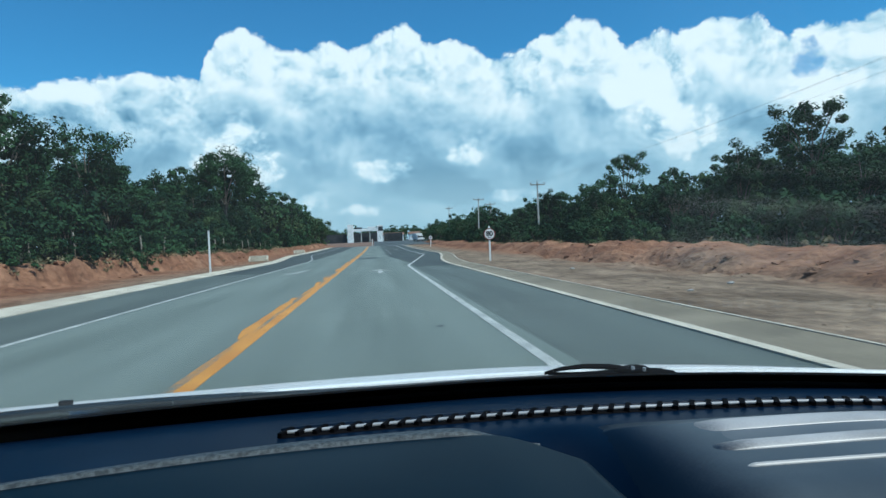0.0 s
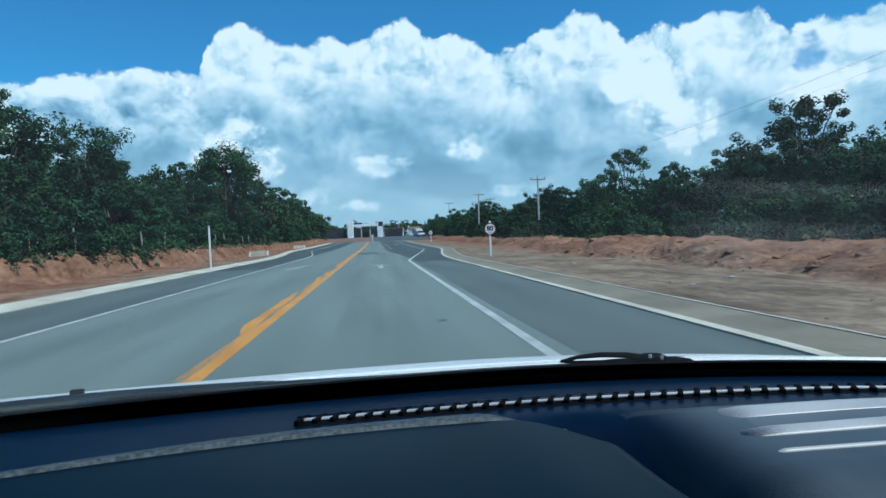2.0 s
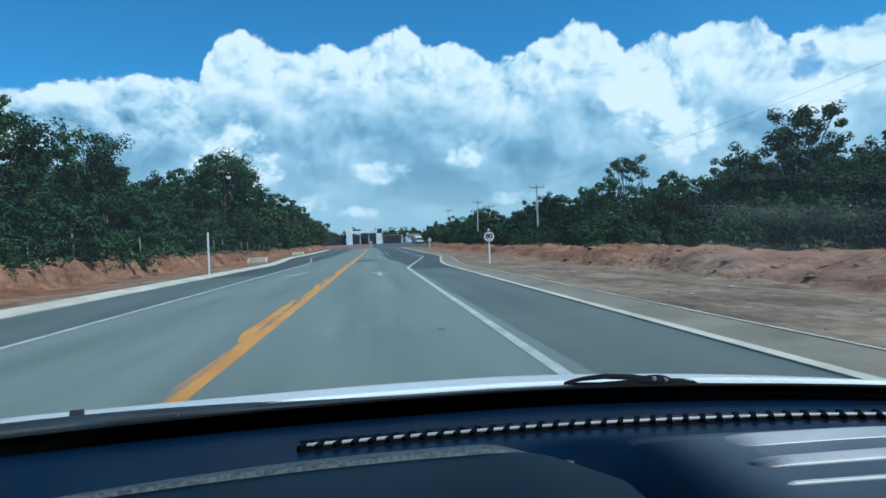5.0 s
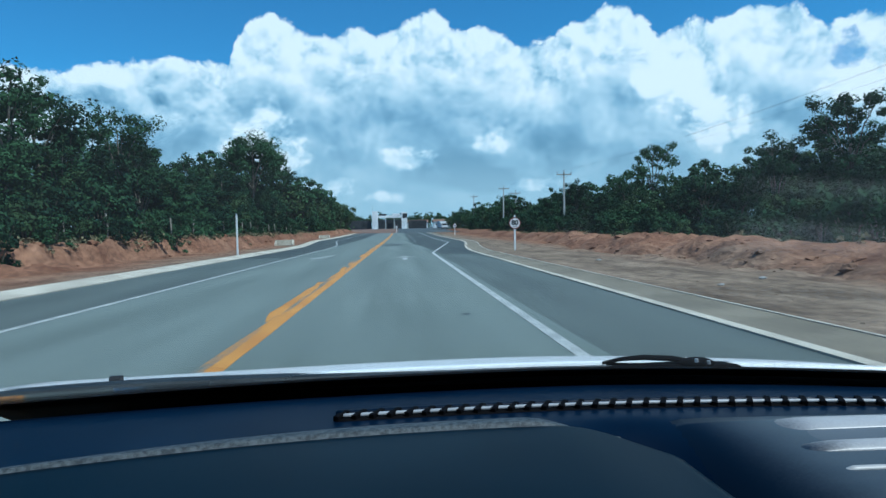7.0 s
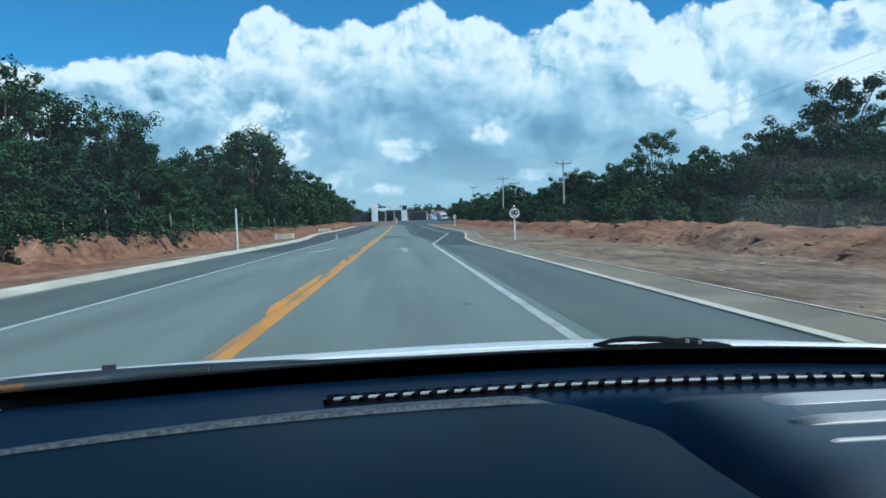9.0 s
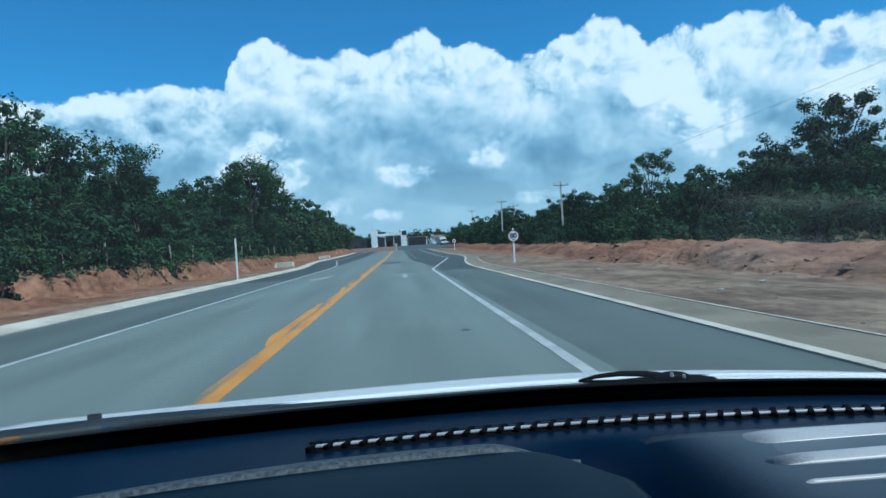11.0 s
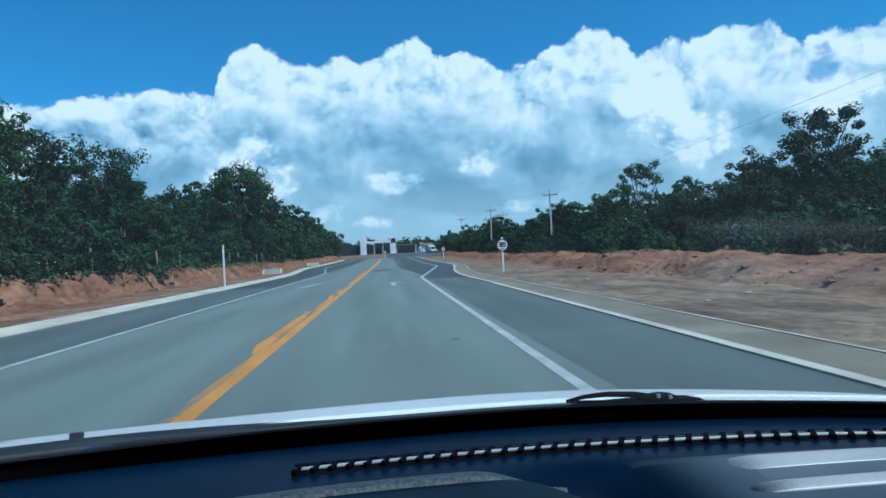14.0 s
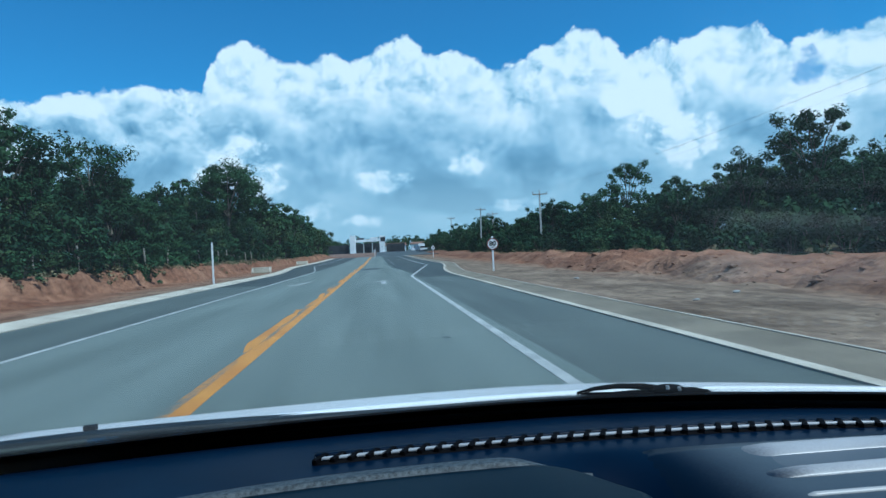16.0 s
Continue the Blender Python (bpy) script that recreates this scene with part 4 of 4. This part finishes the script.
def power_pole(x, y, h, lean=0.0, double=False):
    ob = thing("power_pole", "tall grey concrete power pole with cross-arm and insulators", "power pole", pose(x, y, land(x, y), 0, lean, 0), "power poles along the road")
    bm = bmesh.new()
    add_box(bm, -0.15, 0.15, -0.12, 0.12, -0.4, h)
    for v in bm.verts:
        if v.co.z > 1:
            v.co.x *= 0.55
            v.co.y *= 0.6
    part("shaft", bm, "pole_concrete", ob)
    part("cross_arm", box(-1.05, 1.05, -0.16, -0.075, h - 0.42, h - 0.28, 0.01), "wood_post", ob)
    for k in (-0.95, 0.0, 0.95):
        bm = bmesh.new()
        z0 = h - 0.28 if k else h
        add_tube(bm, [(k, -0.11 if k else 0, z0), (k, -0.11 if k else 0, z0 + 0.1), (k, -0.11 if k else 0, z0 + 0.12), (k, -0.11 if k else 0, z0 + 0.24), (k, -0.11 if k else 0, z0 + 0.28)], [0.02, 0.03, 0.07, 0.06, 0.03], 8)
        part("insulator", bm, "ceramic", ob)
    for s in (-1, 1):
        bm = bmesh.new()
        add_tube(bm, [(0, -0.1, h - 1.0), (s * 0.6, -0.12, h - 0.42)], [0.018, 0.018], 6)
        part("brace", bm, "galvanised", ob)
    return ob


POLES = ((24.5, -2, 9.0), (24.4, 80, 9.0), (22.6, 118, 9.0), (22.0, 160, 9.0))
for x, y, h in POLES:
    power_pole(x, y, h, 1.2 if y == 118 else 0)
power_pole(26.4, 122, 8.4, -3)
for (xa, ya, ha), (xb, yb, hb) in zip(POLES, POLES[1:]):
    for k in (-0.95, 0.0, 0.95):
        bm = bmesh.new()
        n = 16
        pts = []
        for i in range(n + 1):
            t = i / n
            sag = 4 * t * (1 - t) * ((yb - ya) / 80) ** 2 * 1.1
            pts.append((xa + (xb - xa) * t + k, ya + (yb - ya) * t - 0.11, ground_z(xa, ya) * (1 - t) + ground_z(xb, yb) * t + ha + (hb - ha) * t - (0 if k else -0.28) - sag))
        add_tube(bm, pts, [0.004] * (n + 1), 4)
        solid("power_line", bm, "cable", "thin dark power line between poles", "cable")


def culvert(x, y):
    ob = thing("culvert_box", "pale concrete drain headwall beside the gutter", "drain", pose(x, y, ground_z(x, y), 0, 0, 6))
    part("back_wall", box(-0.9, 0.9, 0.55, 0.7, -0.2, 0.55, 0.02), "concrete", ob)
    for s in (-1, 1):
        bm = box(-0.07, 0.07, -0.6, 0.55, -0.2, 0.5, 0.02)
        for v in bm.verts:
            if v.co.y < 0 and v.co.z > 0.2:
                v.co.z *= 0.35
        w = part("wing_wall", bm, "concrete", ob)
        w.location = (s * 0.8, 0, 0)
    part("apron", box(-0.85, 0.85, -0.6, 0.54, -0.15, 0.04), "concrete_dull", ob)


culvert(-10.6, 98)
culvert(-9.4, 58)

fence_rng = random.Random(4)
for i in range(26):
    y = -6 + i * 4.1 + fence_rng.uniform(-0.4, 0.4)
    x = -13.0 - widen_left(y) * 0.7
    h = fence_rng.uniform(1.2, 1.5)
    bm = bmesh.new()
    add_tube(bm, [(0, 0, -0.3), (0.02, 0, h * 0.5), (fence_rng.uniform(-0.08, 0.08), 0, h)], [0.06, 0.055, 0.05], 7)
    solid("fence_post", bm, "wood_post", "weathered grey wooden fence post before the trees", "fence post", group="fence posts", m=pose(x, y, ground_z(x, y)))
for x, y, s in ((9.3, 22.0, 0.07), (8.4, 11.8, 0.05), (17.6, 26, 0.12), (10.2, 13.2, 0.06)):
    bm = bmesh.new()
    r = bmesh.ops.create_icosphere(bm, subdivisions=2, radius=s)
    for v in bm.verts:
        v.co = Vector((v.co.x * 1.6, v.co.y, v.co.z * 0.6)) * (1 + 0.35 * noise.noise(v.co * 14 + Vector((x, y, 0))))
    solid("litter", bm, "litter", "crumpled pale litter on the dirt verge", "litter", m=pose(x, y, ground_z(x, y) + s * 0.3))


# ---- gateway ----
def gateway(x, y):
    ob = thing("gateway", "white entrance portal with two pillars and a flat canopy", "gateway", pose(x, y, grade(y)))
    for s, name_h in ((-1, 8.6), (1, 8.0)):
        p = part("pillar", box(-1.35, 1.35, -1.2, 1.2, -0.2, name_h, 0.06), "white_paint", ob, "white plastered pillar")
        p.location = (s * 7.1, 0, 0)
    part("beam", box(-5.72, 5.72, -0.9, 0.9, 5.35, 6.2, 0.05), "white_paint", ob, "white canopy beam")
    part("canopy", box(-8.2, 8.2, -0.6, 9, 6.203, 6.5, 0.04), "white_paint", ob, "flat white canopy")
    part("emblem", box(6.3, 8.5, -1.26, -1.202, 5.2, 7.4, 0.02), "far_wall", ob, "dark square emblem")
    part("frieze", box(-5.0, -1.5, -0.7, -0.4, 6.503, 7.3, 0.02), "far_wall", ob, "dark panel on the canopy")
    part("frieze", box(1.2, 5.0, -0.7, -0.4, 6.503, 7.4, 0.02), "white_paint", ob, "white panel on the canopy")
    for k in (-2.0, 2.2):
        part("column", box(k - 0.25, k + 0.25, -0.2, 0.3, -0.2, 5.35, 0.03), "pole_concrete", ob)
    bm = bmesh.new()
    add_tube(bm, [(-8.2, 0, 8.55), (-8.2, 0, 11.4)], [0.09, 0.05], 8)
    part("mast", bm, "galvanised", ob)
    part("booth", box(-1.2, 1.2, 2, 4.5, -0.1, 2.7, 0.05), "far_wall", ob, "dark gatekeeper's booth")
    part("side_wall", box(-22, -9.0, 1, 1.4, -0.2, 4.2, 0.03), "far_wall", ob, "dark side wall")
    part("side_wall", box(9.0, 18, 1, 1.4, -0.2, 4.0, 0.03), "far_wall", ob, "dark side wall")
    part("rear_screen", box(-8, 8, 24, 24.5, -0.2, 4.9, 0.03), "far_wall", ob, "dark hall behind the portal")


gateway(-3.0, 290)


def low_house(x, y, w, h):
    ob = thing("low_building", "low pale roadside building far beyond the junction", "building", pose(x, y, grade(y)))
    part("wall", box(-w / 2, w / 2, 0, 6, -0.1, h), "white_paint", ob)
    bm = bmesh.new()
    v = [bm.verts.new(p) for p in ((-w / 2 - 0.4, -0.5, h), (w / 2 + 0.4, -0.5, h), (w / 2 + 0.4, 6.5, h), (-w / 2 - 0.4, 6.5, h), (-w / 2 - 0.4, 3, h + 1.3), (w / 2 + 0.4, 3, h + 1.3))]
    for f in ((0, 1, 5, 4), (2, 3, 4, 5), (0, 4, 3), (1, 2, 5), (3, 2, 1, 0)):
        bm.faces.new([v[k] for k in f])
    part("roof", bm, "brown_earth", ob, "reddish tiled roof")
    for k in (-0.3, 0.05, 0.32):
        part("window", box(k * w - 0.5, k * w + 0.5, -0.04, 0.02, 1.1, 2.2), "far_wall", ob)


low_house(11, 300, 10, 3.0)
low_house(24, 310, 9, 3.2)


def wheel(parent, x, y, z, r, width):
    bm = bmesh.new()
    bmesh.ops.create_cone(bm, cap_ends=True, segments=28, radius1=r, radius2=r, depth=width)
    bmesh.ops.bevel(bm, geom=[e for e in bm.edges if abs(e.verts[0].co.z - e.verts[1].co.z) < 1e-4], offset=r * 0.09, segments=2, affect="EDGES")
    bmesh.ops.transform(bm, matrix=pose(x, y, z, 0, 90), verts=bm.verts)
    tyre = part("wheel", bm, "rubber", parent, "black rubber tyre")
    bm = bmesh.new()
    bmesh.ops.create_cone(bm, cap_ends=True, segments=20, radius1=r * 0.62, radius2=r * 0.62, depth=width + 0.02)
    bmesh.ops.transform(bm, matrix=pose(x, y, z, 0, 90), verts=bm.verts)
    part("rim", bm, "steel_rim", tyre, "grey steel rim")


def truck(x, y, rz):
    ob = thing("truck", "small white box truck waiting by the junction", "truck", pose(x, y, grade(y) + 0.006, 0, 0, rz))
    part("chassis", box(-0.9, 0.9, -2.6, 3.4, 0.55, 0.8, 0.02), "dark_metal", ob)
    part("cargo_box", box(-1.15, 1.15, -0.9, 3.5, 0.803, 3.0, 0.04), "truck_box", ob, "dull white cargo box")
    bm = box(-1.05, 1.05, -2.8, -1.0, 0.6, 2.3, 0.08)
    for v in bm.verts:
        if v.co.z > 1.6 and v.co.y < -2:
            v.co.y += 0.35
    part("cab", bm, "truck_box", ob, "white cab")
    part("windscreen", box(-0.9, 0.9, -2.72, -2.62, 1.45, 2.1, 0.02), "far_wall", ob, "dark windscreen")
    part("bumper", box(-1.05, 1.05, -2.95, -2.8, 0.4, 0.75, 0.03), "dark_metal", ob)
    for s in (-0.7, 0.7):
        part("headlight", box(s - 0.15, s + 0.15, -2.86, -2.81, 0.85, 1.0, 0.02), "galvanised", ob)
    for wx in (-0.9, 0.9):
        for wy in (-1.9, 2.2):
            wheel(ob, wx, wy, 0.42, 0.42, 0.26)


truck(17.2, 214, 12)
stop = part("stop_line", box(2.2, 9.5, 144, 145.2, grade(144.6) - 0.01, grade(144.6) + 0.012), "paint_white", road, "white stop line")


# ---- car ----
EYE = Vector((1.77, -0.036, 1.244))
car = thing("car", "white hatchback standing in the lane with a dark dashboard", "car", pose(EYE.x, EYE.y, 0))
ZE = EYE.z
MID = 0.17


def bow(x):
    d = x - MID
    return 1 - (0.118 if d < 0 else 0.27) * d * d


dash_xs = span(-0.66, 1.0, 60)


def dash_z(x, t):
    """Height below the eye across the dash, t forward in metres before the bow."""
    z = -0.258 - 0.001 * ease(t, 0.90, 0.97) - 0.07 * ease(-t, -0.56, -0.35)
    z += 0.012 * math.exp(-((x - 0.72) / 0.2) ** 2) * math.exp(-((t - 0.68) / 0.14) ** 2)
    z -= 0.10 * math.exp(-((x - 0.275) / 0.075) ** 2) * ease(-t, -0.80, -0.58)
    return z


dash = part("dashboard", sheet(lambda u, v: (u, v * bow(u), ZE + dash_z(u, v)), dash_xs, span(0.30, 0.965, 40), (0, 0, -0.05)), "dash", car, "dark blue-black moulded dashboard", smooth=True)
# added black sheet that keeps stray light out of the gap
part("dash_front", sheet(lambda u, v: (u, v * bow(u), ZE - 0.288 - 0.02 * (1 - bow(u))), span(-0.70, 1.04, 30), span(0.93, 1.06, 3), (0, 0, -0.01)), "frit", car, "black sheet added to close the gap below the glass", smooth=True)
VENT_T = 0.846
vent_xs = span(-0.115, 0.95, 50)


def vent_at(x, dt, dz):
    t = VENT_T + dt
    return (x, t * bow(x), ZE + dash_z(x, t) + dz)


part("vent_slot", sheet(lambda u, v: vent_at(u, v, 0.0015), vent_xs, span(-0.016, 0.016, 2), (0, 0, -0.01)), "frit", dash, "black demister slot", smooth=True)
bm = bmesh.new()
add_tube(bm, [vent_at(x, -0.002, 0.004) for x in vent_xs], [0.0033] * len(vent_xs), 6)
part("vent_bar", bm, "vent_grey", dash, "satin grey bar", smooth=True)
part("vent_lip", sheet(lambda u, v: vent_at(u, v, 0.004), span(-0.118, 0.95, 50), span(0.017, 0.03, 2), (0, 0, -0.006)), "dash", dash, "raised slot edge", smooth=True)
slat_me = link_mesh("slat", box(-0.0040, 0.0040, -0.016, 0.016, -0.004, 0.0075, 0.001), "frit")
x = -0.108
while x < 0.94:
    s = part("slat", slat_me, None, dash)
    s.matrix_basis = Matrix.Translation(vent_at(x, 0, 0.0)) @ pose(0, 0, 0, 0, 0, -28)
    x += 0.0248


def binnacle_front(x):
    return 0.612 - 0.31 * (x - 0.08) ** 2


def binnacle_surface(u, v):
    """u across from the door to the rounded inner corner, v from the rear to the front edge; the rim turns down."""
    side = 0.272 - 0.012 * ease(v, 0.35, 0.80)
    x = -0.62 + (side + 0.62) * u
    corner = 1 - 0.17 * ease(u, 0.86, 1.0) ** 1.6
    y = 0.16 + (binnacle_front(min(x, 0.2)) * corner - 0.16) * v
    drop = 0.055 * max(ease(u, 0.965, 1.0), ease(v, 0.965, 1.0)) + 0.006 * ease(u, 0.85, 0.96)
    return (x, y, ZE - 0.199 + 0.004 * math.sin(v * math.pi) - drop)


us = span(0, 0.84, 24) + span(0.85, 1.0, 24)
vs = span(0, 0.9, 14) + span(0.915, 1.0, 12)
part("instrument_hood", sheet(binnacle_surface, us, vs, (0, 0, -0.02)), "binnacle", car, "black grained hood over the instruments", smooth=True)


def trim_surface(u, v):
    x = -0.62 + 0.83 * u
    y = binnacle_front(x)
    taper = 1 - ease(u, 0.88, 1.0)
    return (x, y - 0.012 + 0.010 * (1 - taper) + (0.010 + 0.018 * ease(u, 0, 0.7)) * v * taper, ZE - 0.1950 - 0.004 * v * v * taper - 0.022 * (1 - taper))


# lighter grey of this edge stands for the light it catches
part("hood_edge", sheet(trim_surface, span(0, 1, 50), span(0, 1, 4), (0, -0.01, -0.02)), "dash_trim", car, "grey grained edge with its catch-light painted in", smooth=True)


def pad_ridge(name, t0, t1, x_from, high, mat, label, fade=0.08):
    """A rounded rib across the passenger side, rising gently out of the dash at its inner end."""
    def surface(u, v):
        rise = ease(u, x_from, x_from + fade) * (1 - 0.35 * ease(u, 0.75, 0.99))
        t = t0 + (t1 - t0) * v
        t += 0.004 * (1 - rise) * (0.5 - v)
        return (u, t * bow(u), ZE + dash_z(u, t) - 0.0015 + (high * math.sin(math.pi * v) ** 0.7 + 0.0035) * rise)
    part(name, sheet(surface, span(x_from, x_from + fade, 14) + span(x_from + fade + 0.01, 0.99, 30), span(0, 1, 12), (0, 0, -0.006)), mat, dash, label, smooth=True)


# sheen and shading of the pad and ridges are in their colours
part("pad_panel", sheet(lambda u, v: (u, v * bow(u), ZE + dash_z(u, v) - 0.003 + 0.005 * ease(u, 0.315, 0.36)), span(0.30, 0.99, 38), span(0.33, 0.775, 24), (0, 0, -0.012)), "panel_shading", dash, "dark padded panel with shading painted in", smooth=True)
pad_ridge("pad_groove", 0.655, 0.722, 0.425, 0.0015, "groove_sheen", "groove with mid grey sheen painted in")
pad_ridge("pad_ridge", 0.712, 0.766, 0.430, 0.0060, "ridge_sheen", "ridge with silvery sheen painted in")
pad_ridge("pad_ridge", 0.642, 0.674, 0.408, 0.0055, "ridge_sheen", "ridge with silvery sheen painted in")
pad_ridge("pad_line", 0.592, 0.601, 0.437, 0.0030, "silver", "thin pale line painted as a highlight", 0.02)

# windscreen: base behind the bonnet, raked back over the dash
RAKE = radians(29)


def screen_at(x, s):
    k = bow(x)
    return (x, 1.05 * k - s * math.cos(RAKE) + 0.02 * (1 - k), ZE - 0.268 + s * math.sin(RAKE) - 0.02 * (1 - k))


screen = part("windscreen", sheet(lambda u, v: screen_at(u, v), span(-0.64, 0.98, 40), span(0.058, 1.06, 20), (0, 0.002, 0.004)), "glass", car, "clear raked windscreen", smooth=True)
screen.visible_shadow = False
# its lower part stands for the shadow in the gap before the dash
part("screen_border", sheet(lambda u, v: screen_at(u, v), span(-0.66, 1.0, 40), span(-0.11, 0.057, 4), (0, 0.002, 0.004)), "frit", car, "black glass border extended to fill the shadowed gap", smooth=True)
part("cowl", sheet(lambda u, v: (u, v * bow(u), ZE - 0.2465 + 0.0155 * ease(-u, -0.1, 0.55) - 0.004 * ease(u, 0.4, 0.9) - 0.02 * (1 - bow(u)) + 0.02 * (v - 1.10)), span(-0.68, 1.02, 40), span(1.035, 1.068, 3), (0, 0, -0.02)), "cowl", car, "dark plastic cowl below the windscreen", smooth=True)


def bonnet_surface(u, v):
    x = MID + 0.86 * u
    t = 1.060 + v * 0.975
    fall = 0.2415 + 0.155 * v + 0.33 * max(v - 0.2, 0) ** 1.7 + (0.010 if u < 0 else 0.003) * u ** 3
    return (x, t * bow(x), ZE - fall)


part("bonnet", sheet(bonnet_surface, span(-1, 1, 40), span(0, 1, 24), (0, 0, -0.03)), "car_white", car, "white bonnet", smooth=True)
# wiper: arm and blade parked along the cowl
wiper = part("wiper", add_tube(bmesh.new(), [(0.51, 1.010, ZE - 0.242), (0.46, 1.015, ZE - 0.2315), (0.41, 1.02, ZE - 0.2285), (0.37, 1.025, ZE - 0.2315), (0.338, 1.03, ZE - 0.239)], [0.007, 0.0055, 0.005, 0.004, 0.003], 8), "frit", car, "black wiper arm", smooth=True)
bm = bmesh.new()
bmesh.ops.create_uvsphere(bm, u_segments=14, v_segments=8, radius=0.016)
bmesh.ops.transform(bm, matrix=Matrix.Translation((0.50, 1.008, ZE - 0.240)) @ Matrix.Diagonal((2.2, 1.0, 0.7, 1)), verts=bm.verts)
part("pivot_cap", bm, "frit", wiper, smooth=True)
for dx, dz in ((0.018, 0.0), (-0.004, 0.004)):
    bm = bmesh.new()
    bmesh.ops.create_cone(bm, cap_ends=True, segments=6, radius1=0.004, radius2=0.003, depth=0.006, matrix=Matrix.Translation((0.50 + dx, 0.996, ZE - 0.236 + dz)))
    part("nut", bm, "galvanised", wiper, "bright steel nut")
bm = bmesh.new()
add_tube(bm, [(0.345, 1.03, ZE - 0.240), (0.42, 1.012, ZE - 0.241), (0.55, 0.985, ZE - 0.246), (0.72, 0.955, ZE - 0.256), (0.95, 0.90, ZE - 0.272)], [0.0025, 0.0035, 0.0035, 0.003, 0.002], 6)
part("blade", bm, "frit", wiper, "black wiper blade", smooth=True)
# highlight along the blade, added as a thin pale rod
bm = bmesh.new()
add_tube(bm, [(0.565, 0.993, ZE - 0.2505), (0.62, 0.985, ZE - 0.2515), (0.68, 0.955, ZE - 0.2520)], [0.0012, 0.0016, 0.0012], 6)
part("blade_spine", bm, "silver", wiper, "pale line for the highlight on the wiper blade", smooth=True)
bm = bmesh.new()
bmesh.ops.create_uvsphere(bm, u_segments=20, v_segments=8, radius=1.0)
bmesh.ops.transform(bm, matrix=Matrix.Translation((0.46, 1.02, ZE - 0.249)) @ Matrix.Diagonal((0.15, 0.02, 0.010, 1)), verts=bm.verts)
part("wiper_fairing", bm, "frit", car, "black moulded cover below the wiper", smooth=True)
part("washer_jet", box(-0.530, -0.509, 1.055, 1.066, ZE - 0.246, ZE - 0.236, 0.002), "black_plastic", car, "small black washer jet")
# shell of the car around the camera, out of view, shading the dash
half = 0.86
for s in (-1, 1):
    px = MID + s * half
    part("side_panel", box(px - 0.03, px + 0.03, -2.4, 1.0, 0.25, 0.93, 0.02), "car_white", car, "white lower body side")
    part("wing", box(px - 0.05, px + 0.03, 1.02, 1.95, 0.3, 0.70, 0.03), "car_white", car, "white front wing")
    # pillar thickened so that it dims the end of the dash
    bm = bmesh.new()
    add_tube(bm, [(px - s * 0.0, 0.90, 0.93), (px - s * 0.10, 0.1, 1.52)], [0.075, 0.06], 8)
    part("pillar", bm, "black_plastic", car, "black windscreen pillar", smooth=True)
    for yy in (-0.9, -2.2):
        part("pillar", box(px - s * 0.08 - 0.03, px - s * 0.08 + 0.03, yy - 0.06, yy + 0.06, 0.93, 1.53, 0.01), "black_plastic", car)
    for wy in (1.35, -1.55):
        wheel(car, MID + s * 0.78, wy, 0.30, 0.30, 0.19)
part("roof", sheet(lambda u, v: (MID + 0.79 * u, v, 1.555 - 0.05 * u * u - 0.03 * (v + 1.1) ** 2 * 0.3), span(-1, 1, 12), span(-2.35, 0.12, 12), (0, 0, -0.03)), "car_white", car, "white roof", smooth=True)
# unseen panes, door tops and lining, added to dim the dash
for s in (-1, 1):
    px = MID + s * half
    for y0, y1, rake in ((-0.83, 0.86, 0.76), (-2.13, -0.97, 0.0)):
        if s > 0 and rake:
            continue   # this pane is left out to let more light onto the dash
        part("side_window", sheet(lambda u, v: (px - s * (0.02 + 0.10 * v), y0 + (y1 - rake * v - y0) * u, 0.93 + 0.57 * v), span(0, 1, 8), span(0, 1, 6), (0.004, 0, 0)), "glass_dark", car, "unseen dark side pane added to dim the dash", smooth=True)
    part("door_top", box(px - 0.06, px + 0.02, -2.35, 0.92, 0.90, 0.955, 0.015), "black_plastic", car, "unseen black door top added to dim the cabin")
part("rear_window", sheet(lambda u, v: (MID + 0.74 * u, -2.38 + 0.02 * v, 1.06 + 0.4 * v), span(-1, 1, 8), span(0, 1, 4), (0, 0.004, 0)), "glass_dark", car, "unseen dark rear pane added to dim the dash", smooth=True)
part("headlining", sheet(lambda u, v: (MID + 0.77 * u, v, 1.515 - 0.05 * u * u - 0.03 * (v + 1.1) ** 2 * 0.3), span(-1, 1, 12), span(-2.30, 0.10, 12), (0, 0, -0.01)), "cowl", car, "unseen dark headlining added to dim the cabin", smooth=True)
part("tailgate", box(MID - 0.83, MID + 0.83, -2.46, -2.39, 0.3, 1.05, 0.03), "car_white", car, "white tailgate")
part("floor_pan", box(MID - 0.82, MID + 0.82, -2.35, 1.9, 0.18, 0.24, 0.02), "black_plastic", car)
part("bulkhead", box(MID - 0.80, MID + 0.80, 0.93, 0.97, 0.25, 0.93, 0.01), "black_plastic", car)
part("front_bumper", box(MID - 0.84, MID + 0.84, 1.93, 2.05, 0.25, 0.62, 0.04), "car_white", car, "white front bumper")
